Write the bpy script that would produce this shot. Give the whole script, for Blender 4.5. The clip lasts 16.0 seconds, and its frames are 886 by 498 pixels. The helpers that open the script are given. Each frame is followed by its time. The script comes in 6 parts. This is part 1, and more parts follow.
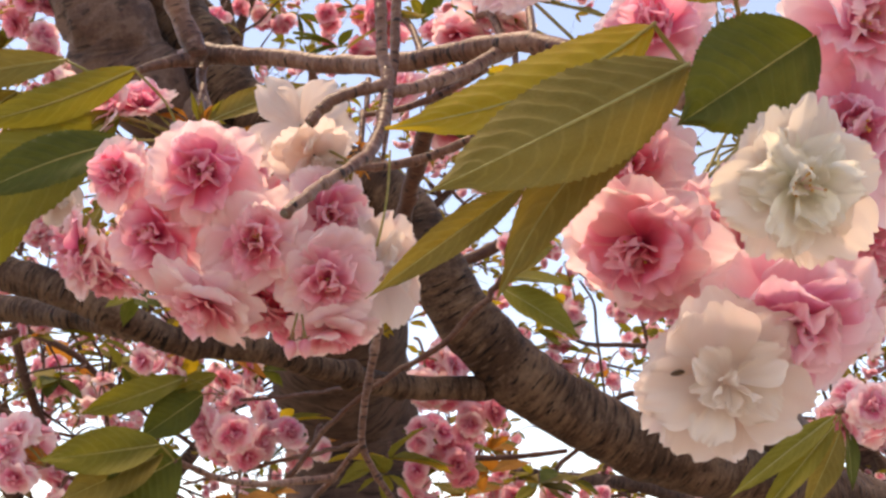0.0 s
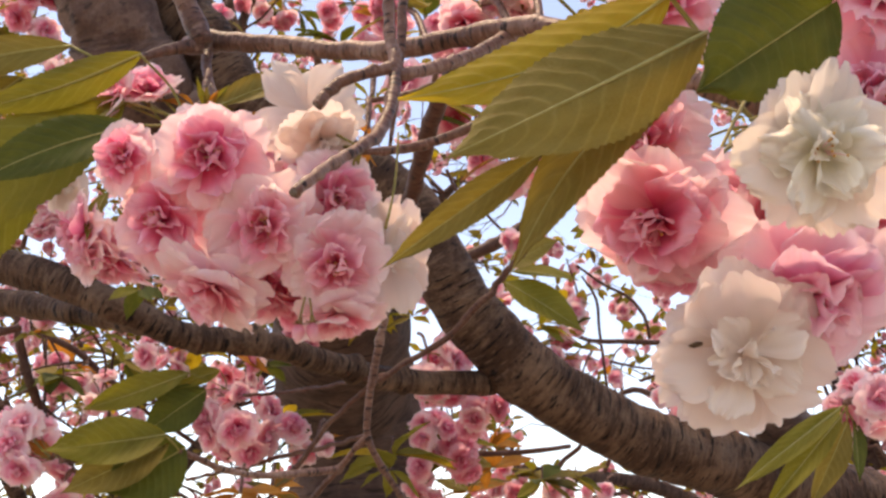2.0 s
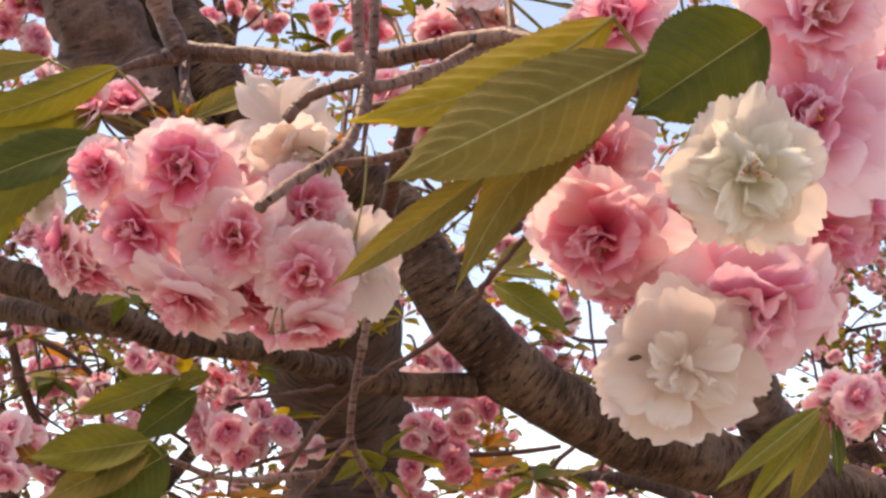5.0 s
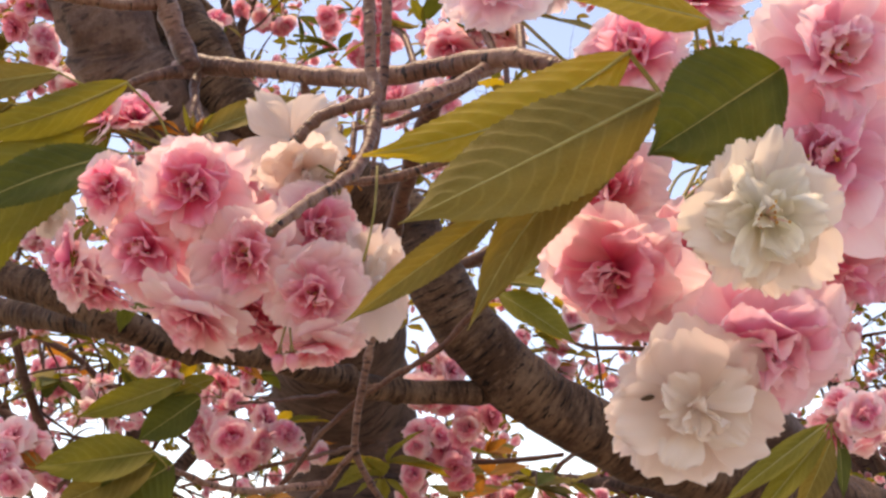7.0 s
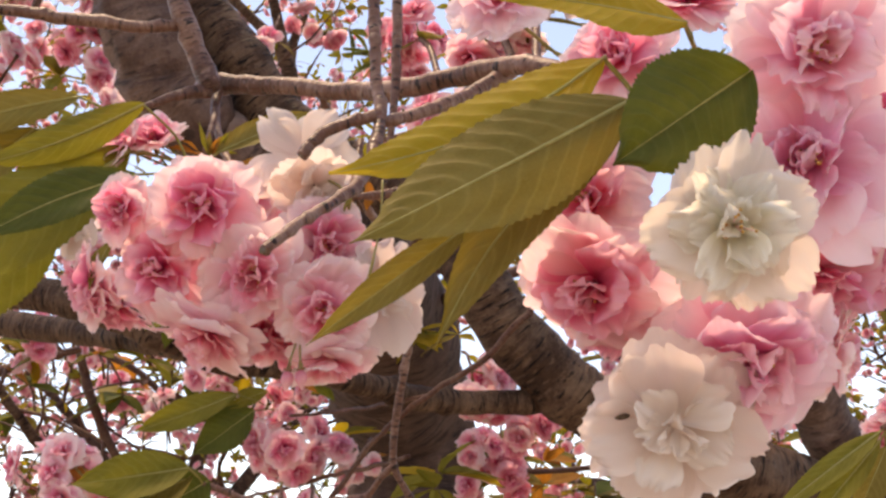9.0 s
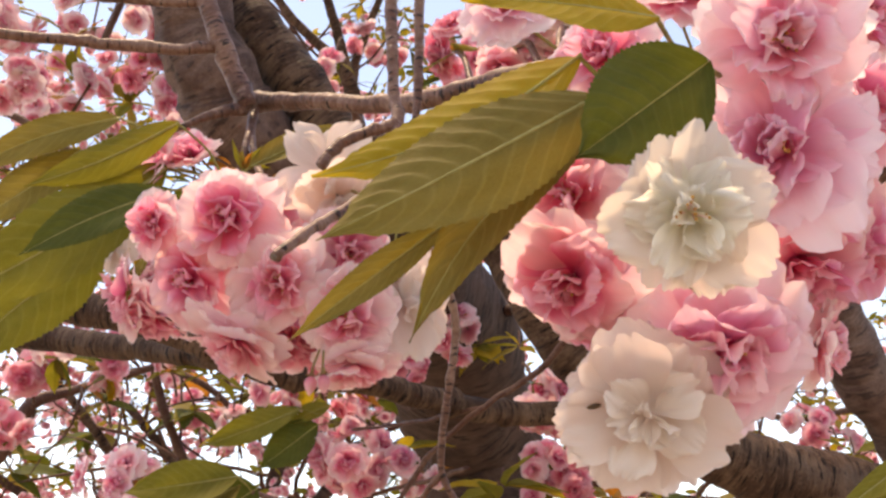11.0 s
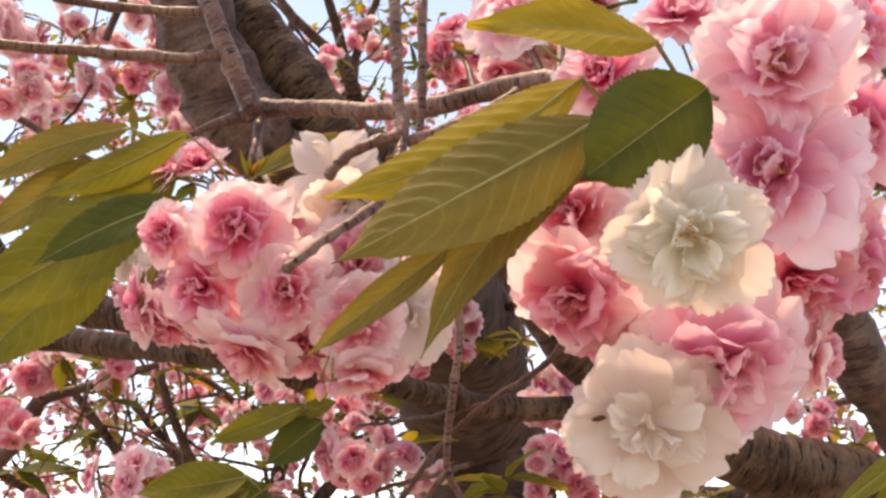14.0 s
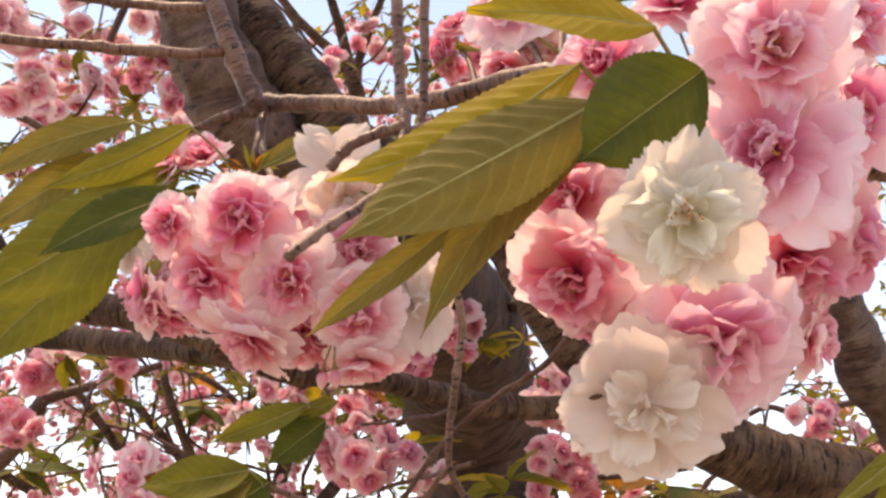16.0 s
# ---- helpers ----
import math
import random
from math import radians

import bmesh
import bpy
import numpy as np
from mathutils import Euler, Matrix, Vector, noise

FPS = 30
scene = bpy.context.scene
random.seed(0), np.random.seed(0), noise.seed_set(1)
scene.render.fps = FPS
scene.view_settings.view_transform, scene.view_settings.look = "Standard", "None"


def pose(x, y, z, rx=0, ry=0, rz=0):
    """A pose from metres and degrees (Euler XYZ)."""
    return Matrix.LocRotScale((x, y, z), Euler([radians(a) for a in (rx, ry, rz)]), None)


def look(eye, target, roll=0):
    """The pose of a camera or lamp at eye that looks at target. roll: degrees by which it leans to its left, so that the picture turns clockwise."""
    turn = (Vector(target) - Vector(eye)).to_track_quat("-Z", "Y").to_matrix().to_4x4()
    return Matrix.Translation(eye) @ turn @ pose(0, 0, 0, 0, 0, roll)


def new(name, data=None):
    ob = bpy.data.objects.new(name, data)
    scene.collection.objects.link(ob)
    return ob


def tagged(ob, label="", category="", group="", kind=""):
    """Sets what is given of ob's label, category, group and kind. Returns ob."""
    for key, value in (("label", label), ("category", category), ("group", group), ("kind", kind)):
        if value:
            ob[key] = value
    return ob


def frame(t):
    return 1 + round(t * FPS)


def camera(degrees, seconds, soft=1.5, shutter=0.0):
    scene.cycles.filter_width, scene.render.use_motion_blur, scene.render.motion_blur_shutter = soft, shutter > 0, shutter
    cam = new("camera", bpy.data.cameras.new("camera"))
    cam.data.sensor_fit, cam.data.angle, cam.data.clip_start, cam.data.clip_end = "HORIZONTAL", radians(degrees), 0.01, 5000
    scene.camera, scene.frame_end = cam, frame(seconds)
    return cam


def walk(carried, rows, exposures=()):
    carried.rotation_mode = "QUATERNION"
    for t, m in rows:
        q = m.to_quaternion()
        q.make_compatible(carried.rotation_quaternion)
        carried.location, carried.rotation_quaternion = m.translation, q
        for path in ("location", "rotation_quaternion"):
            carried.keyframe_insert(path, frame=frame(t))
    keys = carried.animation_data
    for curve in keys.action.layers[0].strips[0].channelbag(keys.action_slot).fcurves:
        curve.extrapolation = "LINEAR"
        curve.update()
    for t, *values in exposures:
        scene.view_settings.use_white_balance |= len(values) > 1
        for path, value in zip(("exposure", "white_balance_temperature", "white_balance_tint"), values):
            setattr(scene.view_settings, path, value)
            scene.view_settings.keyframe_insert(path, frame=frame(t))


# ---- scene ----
cam = camera(50.00, 16.0, soft=2.7)
walk(cam, [
    (0.0, look((0.0000, 0.0000, 1.6000), (0.00000, 0.93969, 1.94202), 0.00)),
    (0.5, look((-0.0018, -0.0008, 1.5994), (-0.00246, 0.93912, 1.94097), -0.04)),
    (1.0, look((-0.0027, 0.0016, 1.5965), (-0.00299, 0.94148, 1.93801), -0.09)),
    (1.5, look((-0.0027, 0.0044, 1.5953), (-0.00264, 0.94433, 1.93675), -0.08)),
    (2.0, look((-0.0034, 0.0054, 1.5944), (-0.00448, 0.94524, 1.93589), -0.06)),
    (2.5, look((-0.0042, 0.0044, 1.5943), (-0.00648, 0.94413, 1.93624), -0.02)),
    (3.0, look((-0.0029, 0.0061, 1.5924), (-0.00427, 0.94600, 1.93384), -0.08)),
    (3.5, look((-0.0051, 0.0078, 1.5947), (-0.00526, 0.94870, 1.93340), -0.23)),
    (4.0, look((0.0012, 0.0035, 1.5942), (0.00203, 0.94372, 1.93485), -0.33)),
    (4.5, look((0.0056, -0.0022, 1.5976), (0.00699, 0.93786, 1.93865), -0.41)),
    (5.0, look((0.0093, -0.0039, 1.5960), (0.01137, 0.93617, 1.93689), -0.52)),
    (5.2, look((0.0085, -0.0055, 1.5968), (0.00725, 0.93424, 1.93859), -0.53)),
    (7.3, look((0.0068, -0.0070, 1.6050), (0.00840, 0.93266, 1.94701), 0.47)),
    (7.5, look((0.0079, -0.0129, 1.6049), (0.01954, 0.92783, 1.94383), 0.39)),
    (8.0, look((0.0163, -0.0072, 1.6061), (0.02433, 0.93454, 1.94230), 0.10)),
    (8.5, look((0.0270, -0.0060, 1.6069), (0.00014, 0.93283, 1.95015), 0.09)),
    (9.0, look((0.0316, -0.0012, 1.6090), (-0.03762, 0.93315, 1.95843), 0.28)),
    (9.2, look((0.0332, 0.0012, 1.6098), (-0.05152, 0.93332, 1.96202), 0.36)),
    (11.3, look((0.0588, -0.0056, 1.6016), (-0.08803, 0.91305, 1.96853), 0.65)),
    (11.5, look((0.0590, -0.0087, 1.6051), (-0.08760, 0.90944, 1.97330), 0.62)),
    (12.0, look((0.0604, -0.0100, 1.6024), (-0.08575, 0.91006, 1.96579), 0.46)),
    (12.5, look((0.0559, -0.0097, 1.6006), (-0.09394, 0.91124, 1.96048), 0.44)),
    (13.0, look((0.0571, -0.0149, 1.6005), (-0.09431, 0.90495, 1.96242), 0.35)),
    (13.5, look((0.0587, -0.0114, 1.6046), (-0.08906, 0.90969, 1.96482), 0.16)),
    (14.0, look((0.0570, -0.0151, 1.6052), (-0.09027, 0.90736, 1.96203), 0.11)),
    (14.5, look((0.0570, -0.0120, 1.6029), (-0.09112, 0.90994, 1.96070), 0.24)),
    (15.0, look((0.0585, -0.0171, 1.6007), (-0.09216, 0.90384, 1.96020), 0.37)),
    (15.5, look((0.0614, -0.0190, 1.5967), (-0.09097, 0.90059, 1.95867), 0.42)),
    (16.0, look((0.0582, -0.0161, 1.5982), (-0.09227, 0.90442, 1.95877), 0.30)),
], exposures=((0, 1.47, 9400, 19), (7, 1.46, 9500, 20), (12, 1.62, 9900, 18), (16, 1.62, 9900, 18)))

# ---------------------------------------------------------------- sky and sun
SUN_UP, SUN_ROUND = radians(74), radians(-75)
world = bpy.data.worlds.new("sky")
scene.world = world
world.use_nodes = True
sky = world.node_tree.nodes.new("ShaderNodeTexSky")
sky.sky_type, sky.sun_disc = "NISHITA", False
sky.sun_elevation, sky.sun_rotation = SUN_UP, SUN_ROUND
sky.air_density, sky.dust_density, sky.ozone_density = 0.75, 0.15, 1.0
back = world.node_tree.nodes["Background"]
world.node_tree.links.new(sky.outputs[0], back.inputs[0])
back.inputs[1].default_value = 0.165
sun = new("sun", bpy.data.lights.new("sun", "SUN"))
sun.data.energy, sun.data.angle, sun.data.color = 1.8, radians(10.0), (1.0, 0.90, 0.76)
toward = Vector((math.sin(SUN_ROUND) * math.cos(SUN_UP), math.cos(SUN_ROUND) * math.cos(SUN_UP), math.sin(SUN_UP)))
sun.matrix_world = look(toward * 30, (0, 0, 0))


# ---------------------------------------------------------------- helpers
def mat4(loc, rot, scale=1.0):
    return Matrix.Translation(loc) @ rot.to_4x4() @ Matrix.Scale(scale, 4)


def part(name, data, material, parent, label="", kind=""):
    """Links a bmesh or a mesh as one mesh object under a thing or a part."""
    if isinstance(data, bmesh.types.BMesh):
        me = bpy.data.meshes.new(name)
        data.to_mesh(me)
        data.free()
    else:
        me = data
    if material is not None and not me.materials:
        me.materials.append(material)
    ob = new(name, me)
    ob.parent = parent
    if label or kind:
        tagged(ob, label=label, kind=kind)
    return ob


def sheet(name, verts, faces, uvs=None, mats=(), mat_index=None):
    me = bpy.data.meshes.new(name)
    me.from_pydata([tuple(p) for p in verts], [], faces)
    me.polygons.foreach_set("use_smooth", [True] * len(me.polygons))
    if uvs is not None:
        layer = me.uv_layers.new(name="UVMap")
        idx = np.empty(len(me.loops), dtype=np.int32)
        me.loops.foreach_get("vertex_index", idx)
        layer.data.foreach_set("uv", np.asarray(uvs, dtype=np.float32)[idx].ravel())
    for m in mats:
        me.materials.append(m)
    if mat_index is not None:
        me.polygons.foreach_set("material_index", mat_index)
    me.update()
    return me


def grid_faces(nu, nv, off=0):
    return [(off + j * nu + i, off + j * nu + i + 1, off + (j + 1) * nu + i + 1, off + (j + 1) * nu + i)
            for j in range(nv - 1) for i in range(nu - 1)]


def smooth_path(pts, step):
    """Catmull-Rom through points of x, y, z, radius."""
    p = [np.array(q, float) for q in pts]
    p = [2 * p[0] - p[1]] + p + [2 * p[-1] - p[-2]]
    out = []
    for a, b, c, d in zip(p, p[1:], p[2:], p[3:]):
        n = max(2, int(np.linalg.norm((c - b)[:3]) / step))
        for k in range(n):
            t = k / n
            out.append(0.5 * (2 * b + (c - a) * t + (2 * a - 5 * b + 4 * c - d) * t * t + (3 * b - a - 3 * c + d) * t ** 3))
    out.append(p[-2])
    return np.array(out)


def tube(name, pts, segs=12, step=0.02, rough=0.06, knots=0.0, seed=0, mats=(), grain=30.0, crook=0.0):
    """A tapered limb: rings round a smooth path, uneven in radius, capped at both ends. UV in metres: round, along."""
    q = smooth_path(pts, step)
    pos, rad = q[:, :3].copy(), np.maximum(q[:, 3], 1e-4)
    n = len(pos)
    if crook:
        for i in range(1, n - 1):
            f = min(1.0, i / 4, (n - 1 - i) / 4)
            pos[i] += np.array(noise.noise_vector(Vector(pos[i]) * (0.22 / (rad[i] + 0.003)) + Vector((0, seed * 1.7, 0)))) * rad[i] * crook * f
    tan = np.gradient(pos, axis=0)
    tan /= np.linalg.norm(tan, axis=1)[:, None] + 1e-9
    ref = np.array([0.31, 0.77, 0.55])
    nx = ref - tan[0] * (ref @ tan[0])
    nx /= np.linalg.norm(nx)
    verts, uvs, s = [], [], 0.0
    rng = random.Random(seed)
    bumps = []
    if knots:
        total = float(np.linalg.norm(np.diff(pos, axis=0), axis=1).sum())
        x = rng.uniform(0, knots)
        while x < total:
            bumps.append((x, rng.uniform(0.14, 0.62) * (0.25 if pts[0][3] > 0.03 else 1.0), rng.uniform(0, 6.28)))
            x += knots * rng.uniform(0.4, 1.7)
    for i in range(n):
        if i:
            s += float(np.linalg.norm(pos[i] - pos[i - 1]))
            nx = nx - tan[i] * (nx @ tan[i])
            nx /= np.linalg.norm(nx)
        ny = np.cross(tan[i], nx)
        swell = [(h * math.exp(-((s - x) / (0.34 * rad[i] + 0.0008)) ** 2), ph) for x, h, ph in bumps if abs(s - x) < 4 * rad[i] + 0.01]
        for k in range(segs + 1):
            a = 2 * math.pi * (k % segs) / segs
            c = pos[i] + rad[i] * (math.cos(a) * nx + math.sin(a) * ny)
            w = noise.noise(Vector(c) * grain + Vector((seed * 3.1, 0, 0))) + 0.5 * noise.noise(Vector(c) * grain * 2.7)
            r = rad[i] * (1 + rough * w + sum(h * (0.55 + 0.45 * math.cos(a - ph)) for h, ph in swell))
            verts.append(pos[i] + r * (math.cos(a) * nx + math.sin(a) * ny))
            uvs.append((k / segs * 2 * math.pi * rad[i], s))
    faces = grid_faces(segs + 1, n)
    for ring, flip in ((0, True), (n - 1, False)):
        verts.append(pos[ring] + tan[ring] * rad[ring] * (0.15 if not flip else -0.15))
        uvs.append((0, s if not flip else 0))
        c = len(verts) - 1
        for k in range(segs):
            a, b = ring * (segs + 1) + k, ring * (segs + 1) + k + 1
            faces.append((b, a, c) if flip else (a, b, c))
    return sheet(name, verts, faces, uvs, mats)


# ---------------------------------------------------------------- materials
def base_nodes(name):
    m = bpy.data.materials.new(name)
    m.use_nodes = True
    nt = m.node_tree
    nt.nodes.clear()
    out = nt.nodes.new("ShaderNodeOutputMaterial")

    def node(kind, **kw):
        n = nt.nodes.new(kind)
        for key, value in kw.items():
            if key in n.inputs:
                n.inputs[key].default_value = value
        return n

    def link(a, b):
        nt.links.new(a, b)
    return m, nt, node, link, out


def ramp(nt, stops):
    r = nt.nodes.new("ShaderNodeValToRGB")
    e = r.color_ramp.elements
    while len(e) > 1:
        e.remove(e[-1])
    e[0].position, e[0].color = stops[0][0], (*stops[0][1], 1)
    for p, c in stops[1:]:
        k = e.new(p)
        k.color = (*c, 1)
    return r


def math_node(nt, op, a=None, b=None, va=0.0, vb=0.0, clamp=False):
    n = nt.nodes.new("ShaderNodeMath")
    n.operation, n.use_clamp = op, clamp
    n.inputs[0].default_value, n.inputs[1].default_value = va, vb
    if a is not None:
        nt.links.new(a, n.inputs[0])
    if b is not None:
        nt.links.new(b, n.inputs[1])
    return n.outputs[0]


def petal_material(name, foot, middle, rim, through_colour, translucent=0.62, spread=0.12):
    """Petal tissue: deeper towards the claw, paler at the rim, fine veins along it, light shining through."""
    m, nt, node, link, out = base_nodes(name)
    uv = node("ShaderNodeUVMap")
    sep = node("ShaderNodeSeparateXYZ")
    link(uv.outputs[0], sep.inputs[0])
    mp = node("ShaderNodeMapping")
    mp.inputs["Scale"].default_value = (26, 2.2, 1)
    link(uv.outputs[0], mp.inputs[0])
    info = node("ShaderNodeObjectInfo")
    shift = math_node(nt, "MULTIPLY", info.outputs["Random"], None, vb=31.0)
    vein = node("ShaderNodeTexNoise", Scale=1.0, Detail=3.0, Roughness=0.55)
    vein.noise_dimensions = "4D"
    link(mp.outputs[0], vein.inputs["Vector"])
    link(shift, vein.inputs["W"])
    blot = node("ShaderNodeTexNoise", Scale=2.6, Detail=2.0)
    blot.noise_dimensions = "4D"
    link(uv.outputs[0], blot.inputs["Vector"])
    link(shift, blot.inputs["W"])
    # where on the ramp: along the petal, jittered by veins, blotches and from petal to petal
    a = math_node(nt, "MULTIPLY_ADD", vein.outputs[0], None, vb=0.22)
    a.node.inputs[2].default_value = -0.11
    b = math_node(nt, "MULTIPLY_ADD", blot.outputs[0], None, vb=0.36)
    b.node.inputs[2].default_value = -0.18
    c = math_node(nt, "MULTIPLY_ADD", info.outputs["Random"], None, vb=2 * spread)
    c.node.inputs[2].default_value = -spread
    t = math_node(nt, "ADD", math_node(nt, "ADD", sep.outputs[1], a), math_node(nt, "ADD", b, c), clamp=True)
    col = ramp(nt, [(0.0, foot), (0.5, middle), (0.92, rim)])
    link(t, col.inputs[0])
    tint = node("ShaderNodeMix")
    tint.data_type, tint.blend_type = "RGBA", "MULTIPLY"
    tint.inputs[0].default_value = 1.0
    link(col.outputs[0], tint.inputs[6])
    tint.inputs[7].default_value = (*through_colour, 1)
    bump = node("ShaderNodeBump", Strength=0.22, Distance=0.0006)
    link(vein.outputs[0], bump.inputs["Height"])
    body = node("ShaderNodeBsdfPrincipled", Roughness=0.55)
    body.inputs["Specular IOR Level"].default_value = 0.25
    body.inputs["Sheen Weight"].default_value = 0.12
    link(col.outputs[0], body.inputs["Base Color"])
    link(bump.outputs[0], body.inputs["Normal"])
    thin = node("ShaderNodeBsdfTranslucent")
    link(tint.outputs[2], thin.inputs[0])
    mix = node("ShaderNodeMixShader")
    mix.inputs[0].default_value = translucent
    link(body.outputs[0], mix.inputs[1])
    link(thin.outputs[0], mix.inputs[2])
    link(mix.outputs[0], out.inputs[0])
    return m


def leaf_material(name, dark, light, vein_colour, through_colour, translucent=0.42, gloss=0.55, veins=11.0):
    """Young cherry leaf: side veins sweeping to the tip, mottled, shining through."""
    m, nt, node, link, out = base_nodes(name)
    uv = node("ShaderNodeUVMap")
    sep = node("ShaderNodeSeparateXYZ")
    link(uv.outputs[0], sep.inputs[0])
    side = math_node(nt, "ABSOLUTE", math_node(nt, "SUBTRACT", sep.outputs[0], None, vb=0.5))
    bend = math_node(nt, "POWER", side, None, vb=1.35)
    wob = node("ShaderNodeTexNoise", Scale=5.0, Detail=2.0)
    link(uv.outputs[0], wob.inputs["Vector"])
    t = math_node(nt, "SUBTRACT", math_node(nt, "MULTIPLY", sep.outputs[1], None, vb=veins), math_node(nt, "MULTIPLY", bend, None, vb=5.5))
    t = math_node(nt, "ADD", t, math_node(nt, "MULTIPLY", wob.outputs[0], None, vb=0.7))
    tri = math_node(nt, "PINGPONG", t, None, vb=0.5)
    line = math_node(nt, "SUBTRACT", None, math_node(nt, "MULTIPLY", tri, None, vb=7.0), va=1.0, clamp=True)
    fine = node("ShaderNodeTexVoronoi", Scale=60.0)
    fine.feature = "DISTANCE_TO_EDGE"
    link(uv.outputs[0], fine.inputs["Vector"])
    fineline = math_node(nt, "SUBTRACT", None, math_node(nt, "MULTIPLY", fine.outputs[0], None, vb=9.0), va=1.0, clamp=True)
    blot = node("ShaderNodeTexNoise", Scale=3.0, Detail=4.0, Roughness=0.6)
    info = node("ShaderNodeObjectInfo")
    blot.noise_dimensions = "4D"
    link(math_node(nt, "MULTIPLY", info.outputs["Random"], None, vb=17.0), blot.inputs["W"])
    link(uv.outputs[0], blot.inputs["Vector"])
    col = ramp(nt, [(0.32, dark), (0.68, light)])
    link(blot.outputs[0], col.inputs[0])
    mixv = node("ShaderNodeMix")
    mixv.data_type = "RGBA"
    link(math_node(nt, "MULTIPLY", line, None, vb=0.2), mixv.inputs[0])
    link(col.outputs[0], mixv.inputs[6])
    mixv.inputs[7].default_value = (*vein_colour, 1)
    mixf = node("ShaderNodeMix")
    mixf.data_type = "RGBA"
    link(math_node(nt, "MULTIPLY", fineline, None, vb=0.14), mixf.inputs[0])
    link(mixv.outputs[2], mixf.inputs[6])
    mixf.inputs[7].default_value = (*vein_colour, 1)
    bump = node("ShaderNodeBump", Strength=0.35, Distance=0.0005)
    link(math_node(nt, "ADD", line, math_node(nt, "MULTIPLY", fineline, None, vb=0.3)), bump.inputs["Height"])
    body = node("ShaderNodeBsdfPrincipled", Roughness=gloss)
    body.inputs["Specular IOR Level"].default_value = 0.1
    link(mixf.outputs[2], body.inputs["Base Color"])
    link(bump.outputs[0], body.inputs["Normal"])
    thin = node("ShaderNodeBsdfTranslucent")
    tint = node("ShaderNodeMix")
    tint.data_type, tint.blend_type = "RGBA", "MULTIPLY"
    tint.inputs[0].default_value = 1.0
    link(mixf.outputs[2], tint.inputs[6])
    tint.inputs[7].default_value = (*through_colour, 1)
    link(tint.outputs[2], thin.inputs[0])
    mix = node("ShaderNodeMixShader")
    mix.inputs[0].default_value = translucent
    link(body.outputs[0], mix.inputs[1])
    link(thin.outputs[0], mix.inputs[2])
    link(mix.outputs[0], out.inputs[0])
    return m


def bark_material(name, dark, mid, pale, round_scale, along_scale, relief, gloss=0.6, marks=0.75, shine=0.22):
    """Cherry bark: short lenticel bands round the limb, grey film and lichen, fine cracks."""
    m, nt, node, link, out = base_nodes(name)
    uv = node("ShaderNodeUVMap")
    mp = node("ShaderNodeMapping")
    mp.inputs["Scale"].default_value = (round_scale, along_scale, 1)
    link(uv.outputs[0], mp.inputs[0])
    band = node("ShaderNodeTexNoise", Scale=1.0, Detail=2.5, Roughness=0.6)
    link(mp.outputs[0], band.inputs["Vector"])
    mp2 = node("ShaderNodeMapping")
    mp2.inputs["Scale"].default_value = (round_scale * 0.2, along_scale * 0.55, 1)
    link(uv.outputs[0], mp2.inputs[0])
    ring = node("ShaderNodeTexNoise", Scale=1.0, Detail=3.0, Roughness=0.6)
    link(mp2.outputs[0], ring.inputs["Vector"])
    tex = node("ShaderNodeTexCoord")
    big = node("ShaderNodeTexNoise", Scale=14.0, Detail=5.0, Roughness=0.65)
    link(tex.outputs["Object"], big.inputs["Vector"])
    fine = node("ShaderNodeTexNoise", Scale=260.0, Detail=4.0, Roughness=0.7)
    link(tex.outputs["Object"], fine.inputs["Vector"])
    col = ramp(nt, [(0.36, dark), (0.52, mid), (0.68, pale)])
    tone = math_node(nt, "ADD", math_node(nt, "MULTIPLY", big.outputs[0], None, vb=0.62), math_node(nt, "MULTIPLY", fine.outputs[0], None, vb=0.2))
    link(math_node(nt, "ADD", tone, math_node(nt, "MULTIPLY", ring.outputs[0], None, vb=0.26)), col.inputs[0])
    lent = ramp(nt, [(0.0, (0, 0, 0)), (0.575, (0, 0, 0)), (0.62, (1, 1, 1))])
    link(band.outputs[0], lent.inputs[0])
    crack = ramp(nt, [(0.35, (1, 1, 1)), (0.42, (0, 0, 0))])
    link(band.outputs[0], crack.inputs[0])
    m1 = node("ShaderNodeMix")
    m1.data_type = "RGBA"
    link(math_node(nt, "MULTIPLY", lent.outputs[0], None, vb=marks), m1.inputs[0])
    link(col.outputs[0], m1.inputs[6])
    m1.inputs[7].default_value = (dark[0] * 0.35, dark[1] * 0.33, dark[2] * 0.32, 1)
    m2 = node("ShaderNodeMix")
    m2.data_type = "RGBA"
    link(math_node(nt, "MULTIPLY", crack.outputs[0], None, vb=0.5), m2.inputs[0])
    link(m1.outputs[2], m2.inputs[6])
    m2.inputs[7].default_value = (*pale, 1)
    bump = node("ShaderNodeBump", Strength=0.8, Distance=relief)
    h = math_node(nt, "ADD", math_node(nt, "MULTIPLY", band.outputs[0], None, vb=0.8), math_node(nt, "MULTIPLY", fine.outputs[0], None, vb=0.35))
    h = math_node(nt, "ADD", h, math_node(nt, "MULTIPLY", ring.outputs[0], None, vb=0.8))
    link(math_node(nt, "ADD", h, math_node(nt, "MULTIPLY", big.outputs[0], None, vb=0.6)), bump.inputs["Height"])
    body = node("ShaderNodeBsdfPrincipled", Roughness=gloss)
    body.inputs["Specular IOR Level"].default_value = shine
    link(m2.outputs[2], body.inputs["Base Color"])
    link(bump.outputs[0], body.inputs["Normal"])
    link(body.outputs[0], out.inputs[0])
    return m


